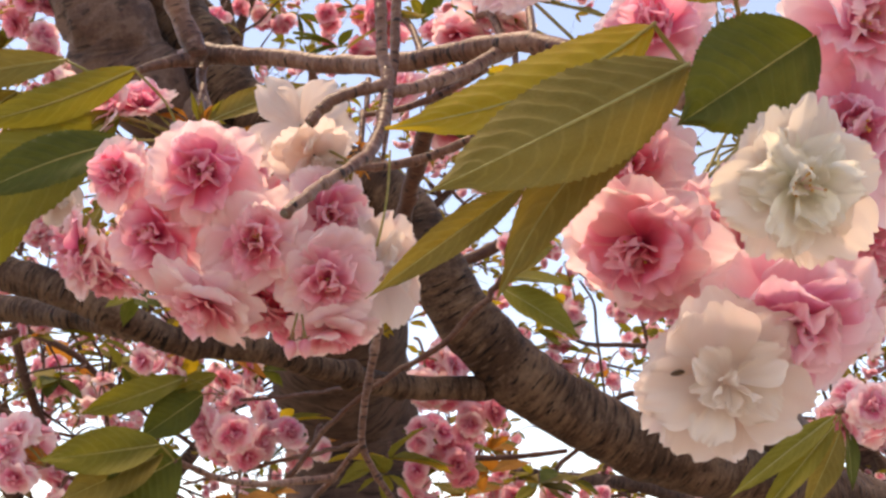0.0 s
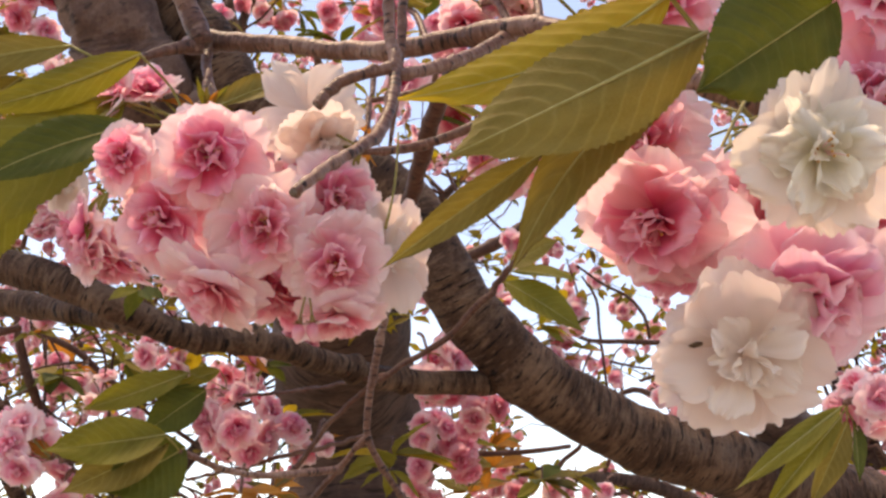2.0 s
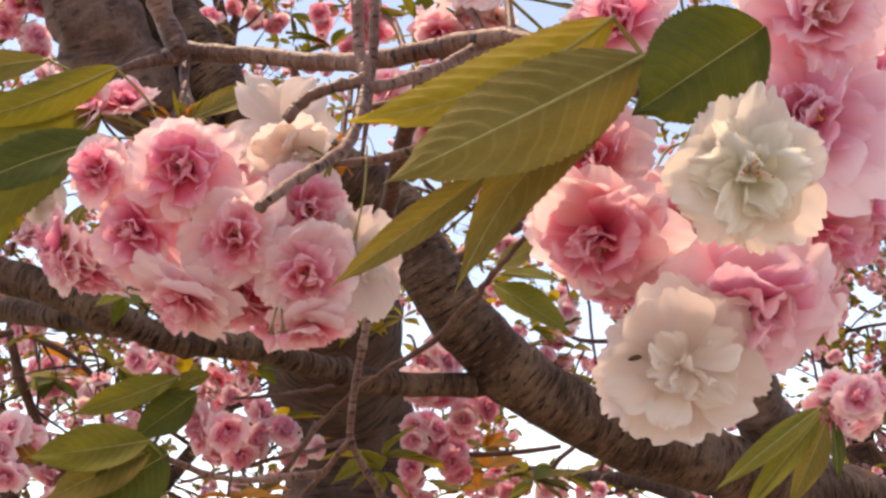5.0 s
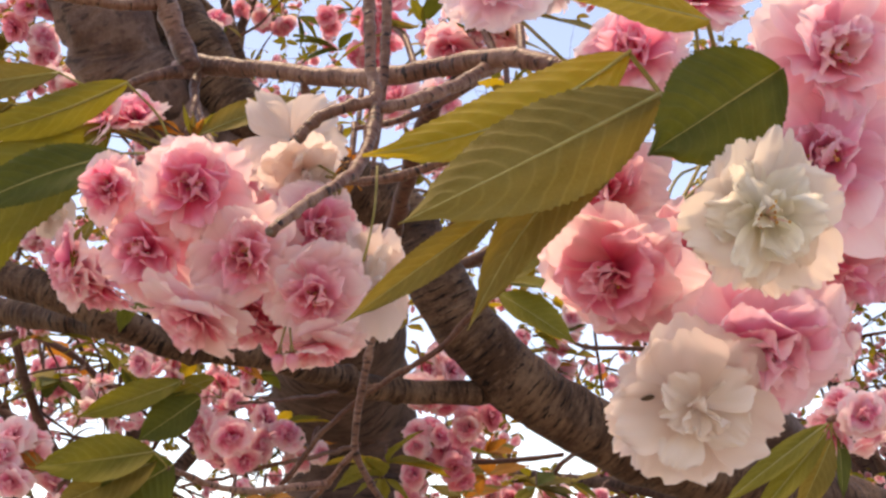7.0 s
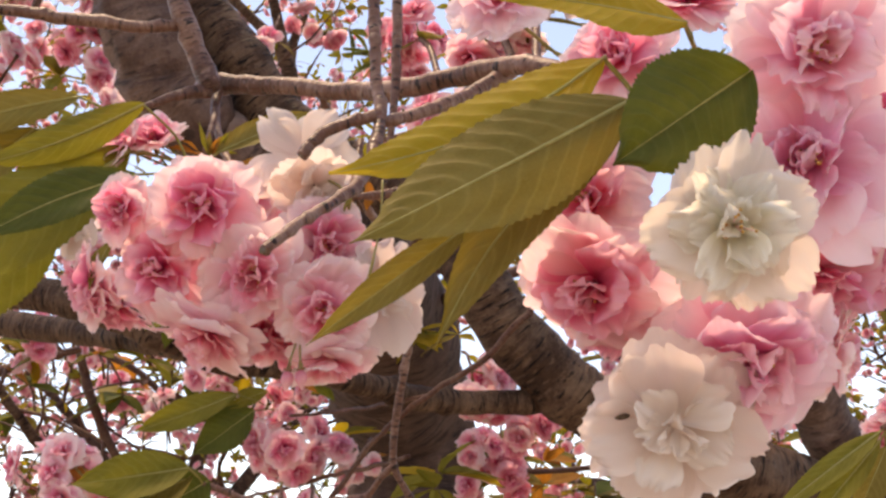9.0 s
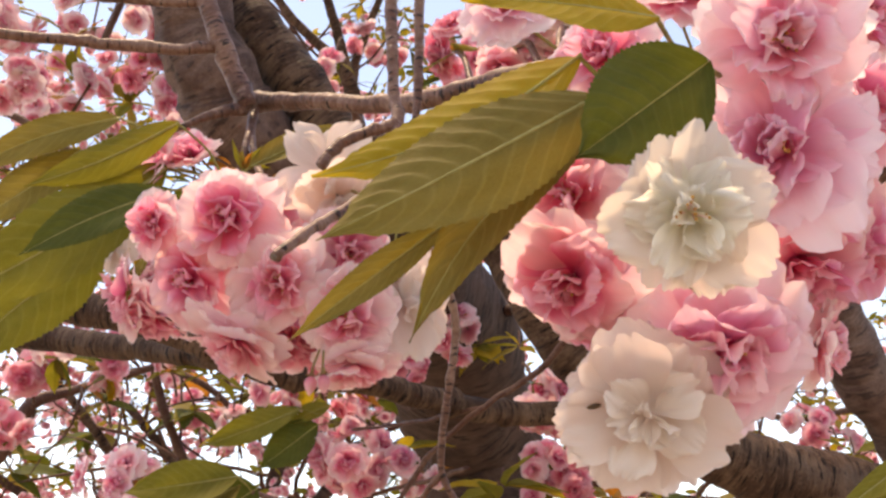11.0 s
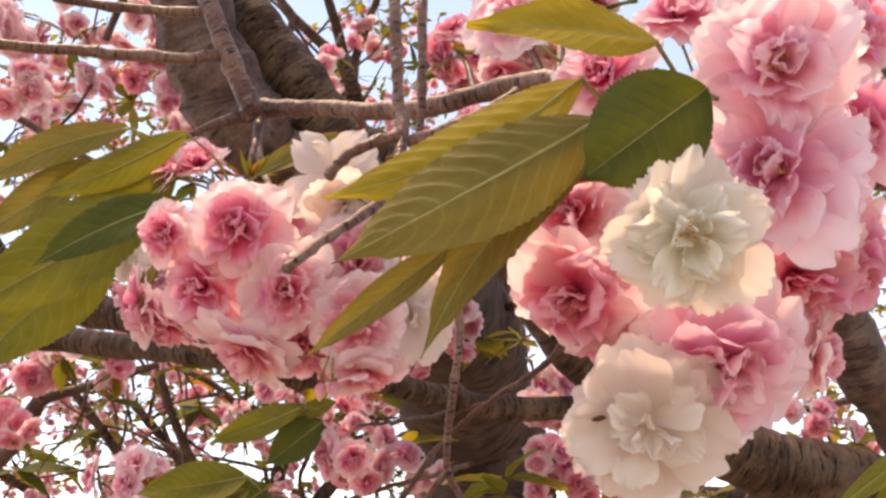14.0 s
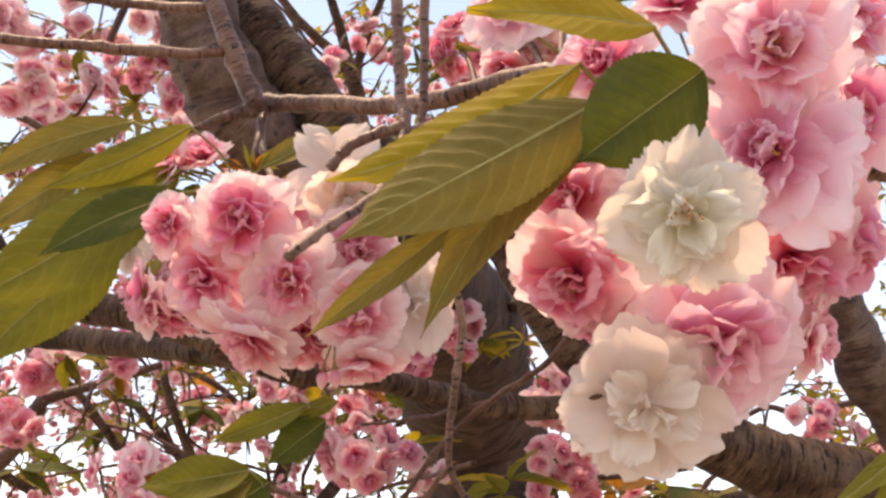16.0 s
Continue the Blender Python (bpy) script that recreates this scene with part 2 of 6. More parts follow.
def plain_material(name, a, b, scale, rough=0.6):
    m, nt, node, link, out = base_nodes(name)
    tex = node("ShaderNodeTexCoord")
    n1 = node("ShaderNodeTexNoise", Scale=scale, Detail=5.0, Roughness=0.6)
    link(tex.outputs["Object"], n1.inputs["Vector"])
    col = ramp(nt, [(0.35, a), (0.65, b)])
    link(n1.outputs[0], col.inputs[0])
    bump = node("ShaderNodeBump", Strength=0.3, Distance=0.2 / scale)
    link(n1.outputs[0], bump.inputs["Height"])
    body = node("ShaderNodeBsdfPrincipled", Roughness=rough)
    body.inputs["Specular IOR Level"].default_value = 0.3
    link(col.outputs[0], body.inputs["Base Color"])
    link(bump.outputs[0], body.inputs["Normal"])
    link(body.outputs[0], out.inputs[0])
    return m


PINK_OUT = petal_material("petal_pink_outer", (0.82, 0.26, 0.37), (0.89, 0.51, 0.58), (0.92, 0.75, 0.75), (1.0, 0.94, 0.95))
PINK_IN = petal_material("petal_pink_inner", (0.66, 0.07, 0.20), (0.81, 0.22, 0.36), (0.89, 0.54, 0.62), (1.0, 0.90, 0.93))
PALE_OUT = petal_material("petal_pale_outer", (0.86, 0.41, 0.48), (0.90, 0.645, 0.67), (0.92, 0.79, 0.775), (1.0, 0.96, 0.96))
PALE_IN = petal_material("petal_pale_inner", (0.72, 0.11, 0.24), (0.85, 0.31, 0.42), (0.91, 0.62, 0.66), (1.0, 0.92, 0.94))
DEEP_OUT = petal_material("petal_deep_outer", (0.77, 0.17, 0.29), (0.86, 0.36, 0.46), (0.90, 0.58, 0.62), (1.0, 0.89, 0.92))
DEEP_IN = petal_material("petal_deep_inner", (0.62, 0.06, 0.17), (0.78, 0.20, 0.33), (0.87, 0.45, 0.53), (1.0, 0.85, 0.89))
LILAC_OUT = petal_material("petal_lilac_outer", (0.85, 0.42, 0.55), (0.90, 0.60, 0.68), (0.92, 0.76, 0.79), (1.0, 0.95, 0.97))
LILAC_IN = petal_material("petal_lilac_inner", (0.75, 0.16, 0.36), (0.87, 0.41, 0.55), (0.92, 0.69, 0.74), (1.0, 0.92, 0.95))
BLUSH_OUT = petal_material("petal_blush_outer", (0.86, 0.52, 0.61), (0.90, 0.68, 0.73), (0.92, 0.79, 0.80), (1.0, 0.94, 0.95))
BLUSH_IN = petal_material("petal_blush_inner", (0.76, 0.19, 0.34), (0.88, 0.48, 0.58), (0.92, 0.73, 0.76), (1.0, 0.90, 0.93))
WHITE_OUT = petal_material("petal_white_outer", (0.757, 0.668, 0.576), (0.776, 0.697, 0.641), (0.786, 0.717, 0.666), (1.0, 0.95, 0.90), translucent=0.5, spread=0.05)
WHITE_IN = petal_material("petal_white_inner", (0.786, 0.746, 0.556), (0.840, 0.806, 0.725), (0.850, 0.820, 0.770), (1.0, 0.98, 0.93), translucent=0.68, spread=0.05)
CREAM_OUT = petal_material("petal_cream_outer", (0.786, 0.648, 0.586), (0.795, 0.688, 0.635), (0.806, 0.712, 0.671), (1.0, 0.95, 0.92), translucent=0.60, spread=0.05)
CREAM_IN = petal_material("petal_cream_inner", (0.786, 0.648, 0.566), (0.806, 0.717, 0.655), (0.815, 0.746, 0.705), (1.0, 0.97, 0.94), translucent=0.55, spread=0.05)
KINDS = {"pink": (PINK_OUT, PINK_IN), "pale": (PALE_OUT, PALE_IN), "deep": (DEEP_OUT, DEEP_IN), "lilac": (LILAC_OUT, LILAC_IN),
         "blush": (BLUSH_OUT, BLUSH_IN), "white": (WHITE_OUT, WHITE_IN), "cream": (CREAM_OUT, CREAM_IN)}
LEAF_OLIVE = leaf_material("leaf_olive", (0.150, 0.113, 0.026), (0.215, 0.168, 0.052), (0.36, 0.31, 0.13), (1.35, 1.15, 0.5), translucent=0.38)
# Bright yellow young leaf; also puts sunlight into the colour of lit leaves.
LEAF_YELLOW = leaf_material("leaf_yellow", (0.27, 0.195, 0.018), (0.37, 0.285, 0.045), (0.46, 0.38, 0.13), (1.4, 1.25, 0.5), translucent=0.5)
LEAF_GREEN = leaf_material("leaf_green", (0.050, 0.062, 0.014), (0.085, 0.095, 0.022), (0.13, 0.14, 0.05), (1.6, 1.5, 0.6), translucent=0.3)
# Mid green; also carries shade in its colour for two leaves of the spray.
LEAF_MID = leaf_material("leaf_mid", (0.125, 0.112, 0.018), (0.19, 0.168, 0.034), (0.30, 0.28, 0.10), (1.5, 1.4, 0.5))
LEAF_BRONZE = leaf_material("leaf_bronze", (0.26, 0.11, 0.025), (0.38, 0.19, 0.045), (0.44, 0.26, 0.09), (1.5, 1.1, 0.6), translucent=0.45)
RIB = plain_material("leaf_rib", (0.27, 0.235, 0.075), (0.36, 0.31, 0.12), 300.0, 0.5)
STALK = plain_material("stalk_green", (0.16, 0.15, 0.03), (0.26, 0.20, 0.06), 200.0, 0.5)
CALYX = plain_material("calyx", (0.20, 0.07, 0.035), (0.22, 0.16, 0.04), 300.0, 0.5)
FILAMENT = plain_material("filament", (0.78, 0.42, 0.46), (0.85, 0.62, 0.6), 400.0, 0.5)
ANTHER = plain_material("anther", (0.42, 0.17, 0.05), (0.62, 0.36, 0.10), 900.0, 0.6)
BARK = bark_material("bark_limb", (0.020, 0.0088, 0.0052), (0.058, 0.0285, 0.0175), (0.170, 0.102, 0.068), 34, 170, 0.007, 0.6, 0.95, 0.12)
BARK_TRUNK = bark_material("bark_trunk", (0.026, 0.014, 0.011), (0.068, 0.038, 0.030), (0.122, 0.075, 0.061), 14, 80, 0.014, 0.8)
BARK_TWIG = bark_material("bark_twig", (0.048, 0.020, 0.014), (0.135, 0.062, 0.044), (0.29, 0.175, 0.135), 95, 330, 0.0022, 0.42, 0.95, 0.24)
BARK_RED = bark_material("bark_young", (0.036, 0.013, 0.009), (0.082, 0.032, 0.021), (0.14, 0.074, 0.053), 150, 420, 0.0010, 0.5)
# Old bark; pale tone lowered to carry the upright limb's shade in the colour.
BARK_OLD = bark_material("bark_old", (0.030, 0.015, 0.012), (0.085, 0.044, 0.034), (0.185, 0.115, 0.092), 26, 95, 0.008, 0.65, 0.6)
FLECK = plain_material("fleck", (0.055, 0.03, 0.018), (0.13, 0.08, 0.045), 900.0, 0.8)
CUT_WOOD = plain_material("cut_wood", (0.09, 0.065, 0.05), (0.17, 0.13, 0.105), 500.0, 0.85)
# Unseen ground, toned to throw warm fill light up onto the petals.
GROUND_FILL = plain_material("ground_fill", (0.22, 0.18, 0.135), (0.34, 0.285, 0.215), 3.0, 0.9)


# ---------------------------------------------------------------- petals and blossoms
def petal_grid(rng, length, width, cup, curl, ruffle, notch, fringe, nu, nv, flop=0.0):
    """One petal from its claw at the origin along +y, its inner face towards +z."""
    sx, sy = rng.uniform(0, 90), rng.uniform(0, 90)
    lobes, ph = rng.uniform(4.5, 7.5), rng.uniform(0, 6.28)
    cuts = [(rng.uniform(-0.9, 0.9), rng.uniform(0.4, 1.0)) for _ in range(rng.randint(5, 8))]
    jag = [0.3 * rng.uniform(0, 1) + 0.25 * math.sin(ph + lobes * i / (nu - 1)) + max(h * max(0.0, 1 - abs(2 * i / (nu - 1) - 1 - c) / 0.11) for c, h in cuts) for i in range(nu)]
    split = rng.uniform(-0.25, 0.25)
    lean = rng.uniform(-0.14, 0.14)
    verts, uvs = [], []
    for j in range(nv):
        v = j / (nv - 1)
        w = 0.14 + 0.86 * math.sin(math.pi / 2 * min(1, v / 0.64)) ** 1.15
        if v > 0.64:
            w *= 1 - 0.24 * ((v - 0.64) / 0.36) ** 2
        for i in range(nu):
            u = 2 * i / (nu - 1) - 1
            reach = v * (1 - 0.21 * abs(u) ** 2.6 * v * v) - notch * v ** 5 * math.exp(-((u - split) / 0.16) ** 2) - fringe * v ** 5 * jag[i]
            x = u * width / 2 * w + lean * length * v * v
            y = length * reach
            r = noise.noise(Vector((u * 1.5 + sx, v * 1.6 + sy, 0.0))) + 0.5 * noise.noise(Vector((u * 3.4 + sy, v * 2.6 + sx, 4.0)))
            r += 0.55 * max(0.0, v - 0.55) * noise.noise(Vector((u * 7.5 + sx, v * 5.0 + sy, 9.0)))
            z = cup * width * u * u * (0.3 + 0.7 * v) + curl * length * v * v + ruffle * length * v ** 1.6 * r - flop * length * max(0.0, v - 0.6) ** 2 * 4
            verts.append((x, y, z))
            uvs.append((i / (nu - 1), v))
    return verts, uvs


RINGS = (  # count, length, width, tilt from the axis, cup, curl, ruffle, notch, fringe, flop, inner
    (7, 0.0268, 0.0262, 88, 0.05, -0.05, 0.09, 0.09, 0.06, 0.06, 0),
    (6, 0.0246, 0.0236, 75, 0.09, -0.03, 0.12, 0.09, 0.06, 0.09, 0),
    (6, 0.0198, 0.0180, 60, 0.18, 0.00, 0.18, 0.10, 0.07, 0.10, 1),
    (6, 0.0150, 0.0122, 42, 0.38, 0.03, 0.24, 0.10, 0.07, 0.08, 1),
    (4, 0.0110, 0.0082, 22, 0.48, 0.05, 0.28, 0.10, 0.06, 0.06, 1),
)
WHITE_RINGS = (
    (7, 0.0278, 0.0232, 88, 0.07, -0.04, 0.09, 0.07, 0.09, 0.05, 0),
    (6, 0.0238, 0.0208, 78, 0.10, -0.02, 0.12, 0.08, 0.08, 0.08, 0),
    (6, 0.0192, 0.0168, 66, 0.18, 0.00, 0.17, 0.09, 0.08, 0.10, 1),
    (6, 0.0148, 0.0122, 53, 0.30, 0.02, 0.22, 0.10, 0.08, 0.08, 1),
    (4, 0.0104, 0.0082, 34, 0.38, 0.03, 0.26, 0.10, 0.06, 0.06, 1),
)
CREAM_RINGS = (
    (7, 0.0268, 0.0258, 90, 0.04, -0.04, 0.07, 0.10, 0.08, 0.05, 0),
    (6, 0.0252, 0.0235, 84, 0.06, -0.03, 0.09, 0.10, 0.07, 0.06, 0),
    (4, 0.0190, 0.0170, 76, 0.14, 0.00, 0.14, 0.11, 0.08, 0.08, 1),
    (3, 0.0125, 0.0095, 58, 0.30, 0.02, 0.22, 0.11, 0.08, 0.08, 1),
    (4, 0.0098, 0.0066, 30, 0.45, 0.03, 0.26, 0.10, 0.06, 0.06, 1),
)
RINGS_OF = {"white": WHITE_RINGS, "cream": CREAM_RINGS}
rng_pool = random.Random(11)


def petal_pool(kind, ring, count, nu, nv):
    n, length, width, tilt, cup, curl, ruffle, notch, fringe, flop, inner = RINGS_OF.get(kind, RINGS)[ring]
    pool = []
    for _ in range(count):
        g = petal_grid(rng_pool, length * rng_pool.uniform(0.92, 1.06), width * rng_pool.uniform(0.85, 1.12), cup * rng_pool.uniform(0.5, 1.4),
                       curl + rng_pool.uniform(-0.06, 0.06), ruffle * rng_pool.uniform(0.6, 1.3), notch * rng_pool.uniform(0.2, 1.6), fringe, nu, nv, flop)
        pool.append(sheet("petal", g[0], grid_faces(nu, nv), g[1], (KINDS[kind][inner],)))
    return pool


POOLS = {}


def petals_of(kind, ring):
    if (kind, ring) not in POOLS:
        POOLS[kind, ring] = petal_pool(kind, ring, 7, 29, 13)
    return POOLS[kind, ring]


def stamen_mesh():
    rng = random.Random(5)
    verts, faces, slots = [], [], []
    for k in range(14):
        a, tilt, ln = rng.uniform(0, 6.28), rng.uniform(0.05, 0.5), rng.uniform(0.008, 0.0125)
        tip = Vector((math.sin(tilt) * math.cos(a), math.sin(tilt) * math.sin(a), math.cos(tilt))) * ln
        side = tip.orthogonal().normalized() * 0.00022
        other = tip.cross(side).normalized() * 0.00022
        o = len(verts)
        for base in (Vector((0, 0, 0.001)), tip):
            for d in (side, other, -side, -other):
                verts.append(base + d)
        for i in range(4):
            faces.append((o + i, o + (i + 1) % 4, o + 4 + (i + 1) % 4, o + 4 + i))
            slots.append(0)
        o = len(verts)
        for d in ((1, 0, 0), (-1, 0, 0), (0, 1, 0), (0, -1, 0), (0, 0, 1), (0, 0, -1)):
            verts.append(tip + Vector(d) * 0.00062)
        for f in ((0, 2, 4), (2, 1, 4), (1, 3, 4), (3, 0, 4), (2, 0, 5), (1, 2, 5), (3, 1, 5), (0, 3, 5)):
            faces.append(tuple(o + i for i in f))
            slots.append(1)
    return sheet("stamens", verts, faces, None, (FILAMENT, ANTHER), slots)


def calyx_mesh():
    """A short flared tube with five pointed sepals."""
    verts, faces = [], []
    rings = ((-0.0085, 0.0009), (-0.006, 0.0017), (-0.002, 0.0023), (0.0, 0.0032))
    for z, r in rings:
        for k in range(10):
            verts.append((r * math.cos(k * 0.6283), r * math.sin(k * 0.6283), z))
    for j in range(3):
        for k in range(10):
            faces.append((j * 10 + k, j * 10 + (k + 1) % 10, (j + 1) * 10 + (k + 1) % 10, (j + 1) * 10 + k))
    for k in range(5):
        a = k * 1.2566 + 0.3141
        o = len(verts)
        verts.append((0.0085 * math.cos(a), 0.0085 * math.sin(a), -0.0018))
        verts.append((0.0058 * math.cos(a - 0.3), 0.0058 * math.sin(a - 0.3), -0.0004))
        verts.append((0.0058 * math.cos(a + 0.3), 0.0058 * math.sin(a + 0.3), -0.0004))
        faces += [(30 + (2 * k) % 10, 30 + (2 * k + 1) % 10, o + 2, o + 1), (o + 1, o + 2, o)]
    return sheet("calyx", verts, faces, None, (CALYX,))


STAMENS, CALYX_MESH = stamen_mesh(), calyx_mesh()


def stalk_between(name, a, b, sag, r0, r1, parent, material, segs=7, label=""):
    a, b = Vector(a), Vector(b)
    mid = (a + b) / 2 + Vector(sag)
    return part(name, tube(name, [(*a, r0), (*mid, (r0 + r1) / 2), (*b, r1)], segs, max(0.004, (b - a).length / 10), 0.03, 0, 1, (material,), 200.0), None, parent, label)


def aim(face, spin):
    z = Vector(face).normalized()
    x = Vector((0, 0, 1)).cross(z)
    x = x.normalized() if x.length > 1e-4 else Vector((1, 0, 0))
    y = z.cross(x)
    return Matrix((x, y, z)).transposed() @ Matrix.Rotation(spin, 3, "Z")


def blossom(at, face, spur, kind="pink", size=1.0, seed=0, open_=1.0, full=1.0, label="", group=""):
    """A double cherry blossom: rings of frilled petals, stamens, calyx and the stalk to its spur."""
    rng = random.Random(seed)
    ob = new("blossom")
    ob.empty_display_size = 0.01
    tagged(ob, label=label, category="blossom", group=group)
    ob.matrix_world = mat4(at, aim(face, rng.uniform(0, 6.28)), size)
    for r, ring in enumerate(RINGS_OF.get(kind, RINGS)):
        n = max(3, round(ring[0] * (full if r > 1 else 1.0)))
        if full < 0.35:
            n = (5, 4, 0, 0, 0)[r]
        elif full < 0.5 and r > 2:
            continue
        start = rng.uniform(0, 6.28)
        loose = (10, 13, 18, 22, 20)[r]
        for k in range(n):
            a = start + 6.2832 * k / n + rng.uniform(-0.26, 0.26)
            rise = ring[3] + rng.uniform(-loose, loose)
            tilt = radians(rise * open_ if open_ <= 1 else 90 - (90 - rise) * (2 - open_))
            roll = rng.uniform(-1, 1) * (0.28, 0.38, 0.6, 0.9, 1.1)[r]
            turn = Matrix.Rotation(a, 3, "Z") @ Matrix.Rotation(math.pi / 2 - tilt, 3, "X") @ Matrix.Rotation(roll, 3, "Y")
            p = part("petal", rng.choice(petals_of(kind, r)), None, ob)
            d = turn @ Vector((0, 1, 0))
            off = Vector((rng.uniform(-1, 1), rng.uniform(-1, 1), 0)) * (0.0, 0.0004, 0.0012, 0.0020, 0.0022)[r]
            p.matrix_basis = mat4(Vector((0, 0, 0.0006 * r)) + off + d * 0.0009, turn, rng.uniform(0.86, 1.12)) @ Matrix.Diagonal((0.82 if full < 0.35 else 1.0, 1.0, 1.0, 1.0))
    if full >= 0.5 and kind != "cream":
        part("stamen_tuft", STAMENS, None, ob)
    part("calyx", CALYX_MESH, None, ob)
    inv = ob.matrix_world.inverted()
    end = inv @ Vector(spur)
    stalk_between("stalk", (0, 0, -0.008), end, (0, 0, -0.25 * end.length), 0.0009, 0.0008, ob, STALK)
    return ob


def fleck(ob, at, facing, length, width, spin):
    """A dry scale of bud husk lying on a petal."""
    n = 9
    verts = [(length / 2 * math.cos(6.2832 * k / n) * (1 + 0.2 * math.sin(5 * k)), width / 2 * math.sin(6.2832 * k / n), 0.0) for k in range(n)]
    verts += [(0.1 * length, 0.0, 0.22 * width), (0.0, 0.0, -0.1 * width)]
    faces = [(k, (k + 1) % n, n) for k in range(n)] + [((k + 1) % n, k, n + 1) for k in range(n)]
    p = part("fleck", sheet("fleck", verts, faces, None, (FLECK,)), None, ob, "dry brown fleck of bud husk")
    p.matrix_basis = ob.matrix_world.inverted() @ mat4(Vector(at) + Vector(facing) * 0.0003, aim(facing, spin))


def bud(at, face, spur, size=1.0, seed=0):
    """A closed bud: overlapping petals wrapped to a point, in its calyx."""
    rng = random.Random(seed)
    ob = new("flower_bud")
    tagged(ob, label="closed pink cherry bud hanging on a green stalk", category="bud", group="closed buds")
    ob.matrix_world = mat4(at, aim(face, 0.4), size)
    for k in range(5):
        verts, uvs = [], []
        for j in range(8):
            v = j / 7
            r = 0.0048 * math.sin(math.pi * (0.10 + 0.88 * v ** 0.8)) ** 0.9 * (1 + 0.025 * k)
            for i in range(7):
                a = (i / 6 - 0.5) * 2.1 + k * 1.2566 + 0.5 * v
                rr = r * (1 + 0.07 * (i / 6))
                verts.append((rr * math.cos(a), rr * math.sin(a), 0.0165 * v))
                uvs.append((i / 6, 0.15 + 0.75 * v))
        part("petal", sheet("bud_petal", verts, grid_faces(7, 8), uvs, (PINK_OUT,)), None, ob)
    part("calyx", CALYX_MESH, None, ob)
    end = ob.matrix_world.inverted() @ Vector(spur)
    stalk_between("stalk", (0, 0, -0.008), end, (0, 0, 0), 0.001, 0.0009, ob, STALK)
    return ob


# ---------------------------------------------------------------- leaves
def blade_grid(length, width, sag, fold, wave, seed, nu=17, nv=64, teeth=0.034, twist=0.0, side=0.0):
    """A pointed, finely toothed blade along +y, folded on its midrib, corrugated between the side veins."""
    verts, uvs, spine = [], [], []
    for j in range(nv):
        v = j / (nv - 1)
        w = (math.sin(math.pi * min(1.0, v) ** 0.86)) ** 0.82 * (1 - 0.30 * v ** 3)
        if v > 0.86:
            w = max(w * 0.8, 0.0) * (1 - (v - 0.86) / 0.14) ** 0.4 + 0.005
        w = max(w, 0.012)
        tooth = (teeth * (0.6 + 0.4 * ((j * 7) % 3)) if j % 2 else -teeth * 0.4) if 0.08 < v < 0.94 else 0
        bend = sag * v * v
        cx, cy, cz = side * length * math.sin(math.pi * v), length * v, -bend * length
        spine.append((cx, cy, cz))
        for i in range(nu):
            u = 2 * i / (nu - 1) - 1
            e = abs(u)
            half = width / 2 * w * (1 + (tooth if e > 0.98 else 0))
            vein = math.cos((v * 11 - 5.5 * (e * 0.5) ** 1.35 + 0.3) * 2 * math.pi) * 0.012 * width * min(1, e * 3) * (1 - 0.3 * e)
            r = noise.noise(Vector((u * 0.9 + seed, v * 2.2, seed * 1.7))) * wave * width * e
            tw = twist * v * u
            x = u * half * math.cos(fold * 0.6 * e)
            z = half * e * math.sin(fold) + vein * w + r + tw * half
            verts.append((cx + x, cy, cz + z))
            uvs.append((i / (nu - 1), v))
    return verts, uvs, spine


def leaf(base, tip, face, width, material, sag=0.1, fold=0.25, wave=0.15, seed=0, stem=None, twist=0.0, side=0.0, label="", group=""):
    """A leaf as blade, midrib and leaf stalk. face: the way its upper side looks."""
    base, tip = Vector(base), Vector(tip)
    y = (tip - base)
    length = y.length
    y.normalize()
    z = Vector(face)
    z = (z - y * z.dot(y)).normalized()
    x = y.cross(z)
    ob = new("leaf")
    tagged(ob, label=label, category="leaf", group=group)
    ob.matrix_world = mat4(base, Matrix((x, y, z)).transposed())
    verts, uvs, spine = blade_grid(length, width, sag, fold, wave, seed, twist=twist, side=side)
    blade = part("blade", sheet("blade", verts, grid_faces(17, 64), uvs, (material,)), None, ob)
    rib = [(p[0], p[1], p[2], length * 0.0075 * (1 - 0.85 * k / 63)) for k, p in enumerate(spine)][::7]
    part("midrib", tube("midrib", rib, 6, length / 30, 0.02, 0, 2, (RIB,), 100.0), None, blade, "pale raised midrib")
    if stem is not None:
        end = ob.matrix_world.inverted() @ Vector(stem)
        stalk_between("leaf_stalk", (0, 0.001, 0), end, (0, -0.1 * end.length, -0.12 * end.length), 0.0007, 0.0008, ob, STALK)
    return ob


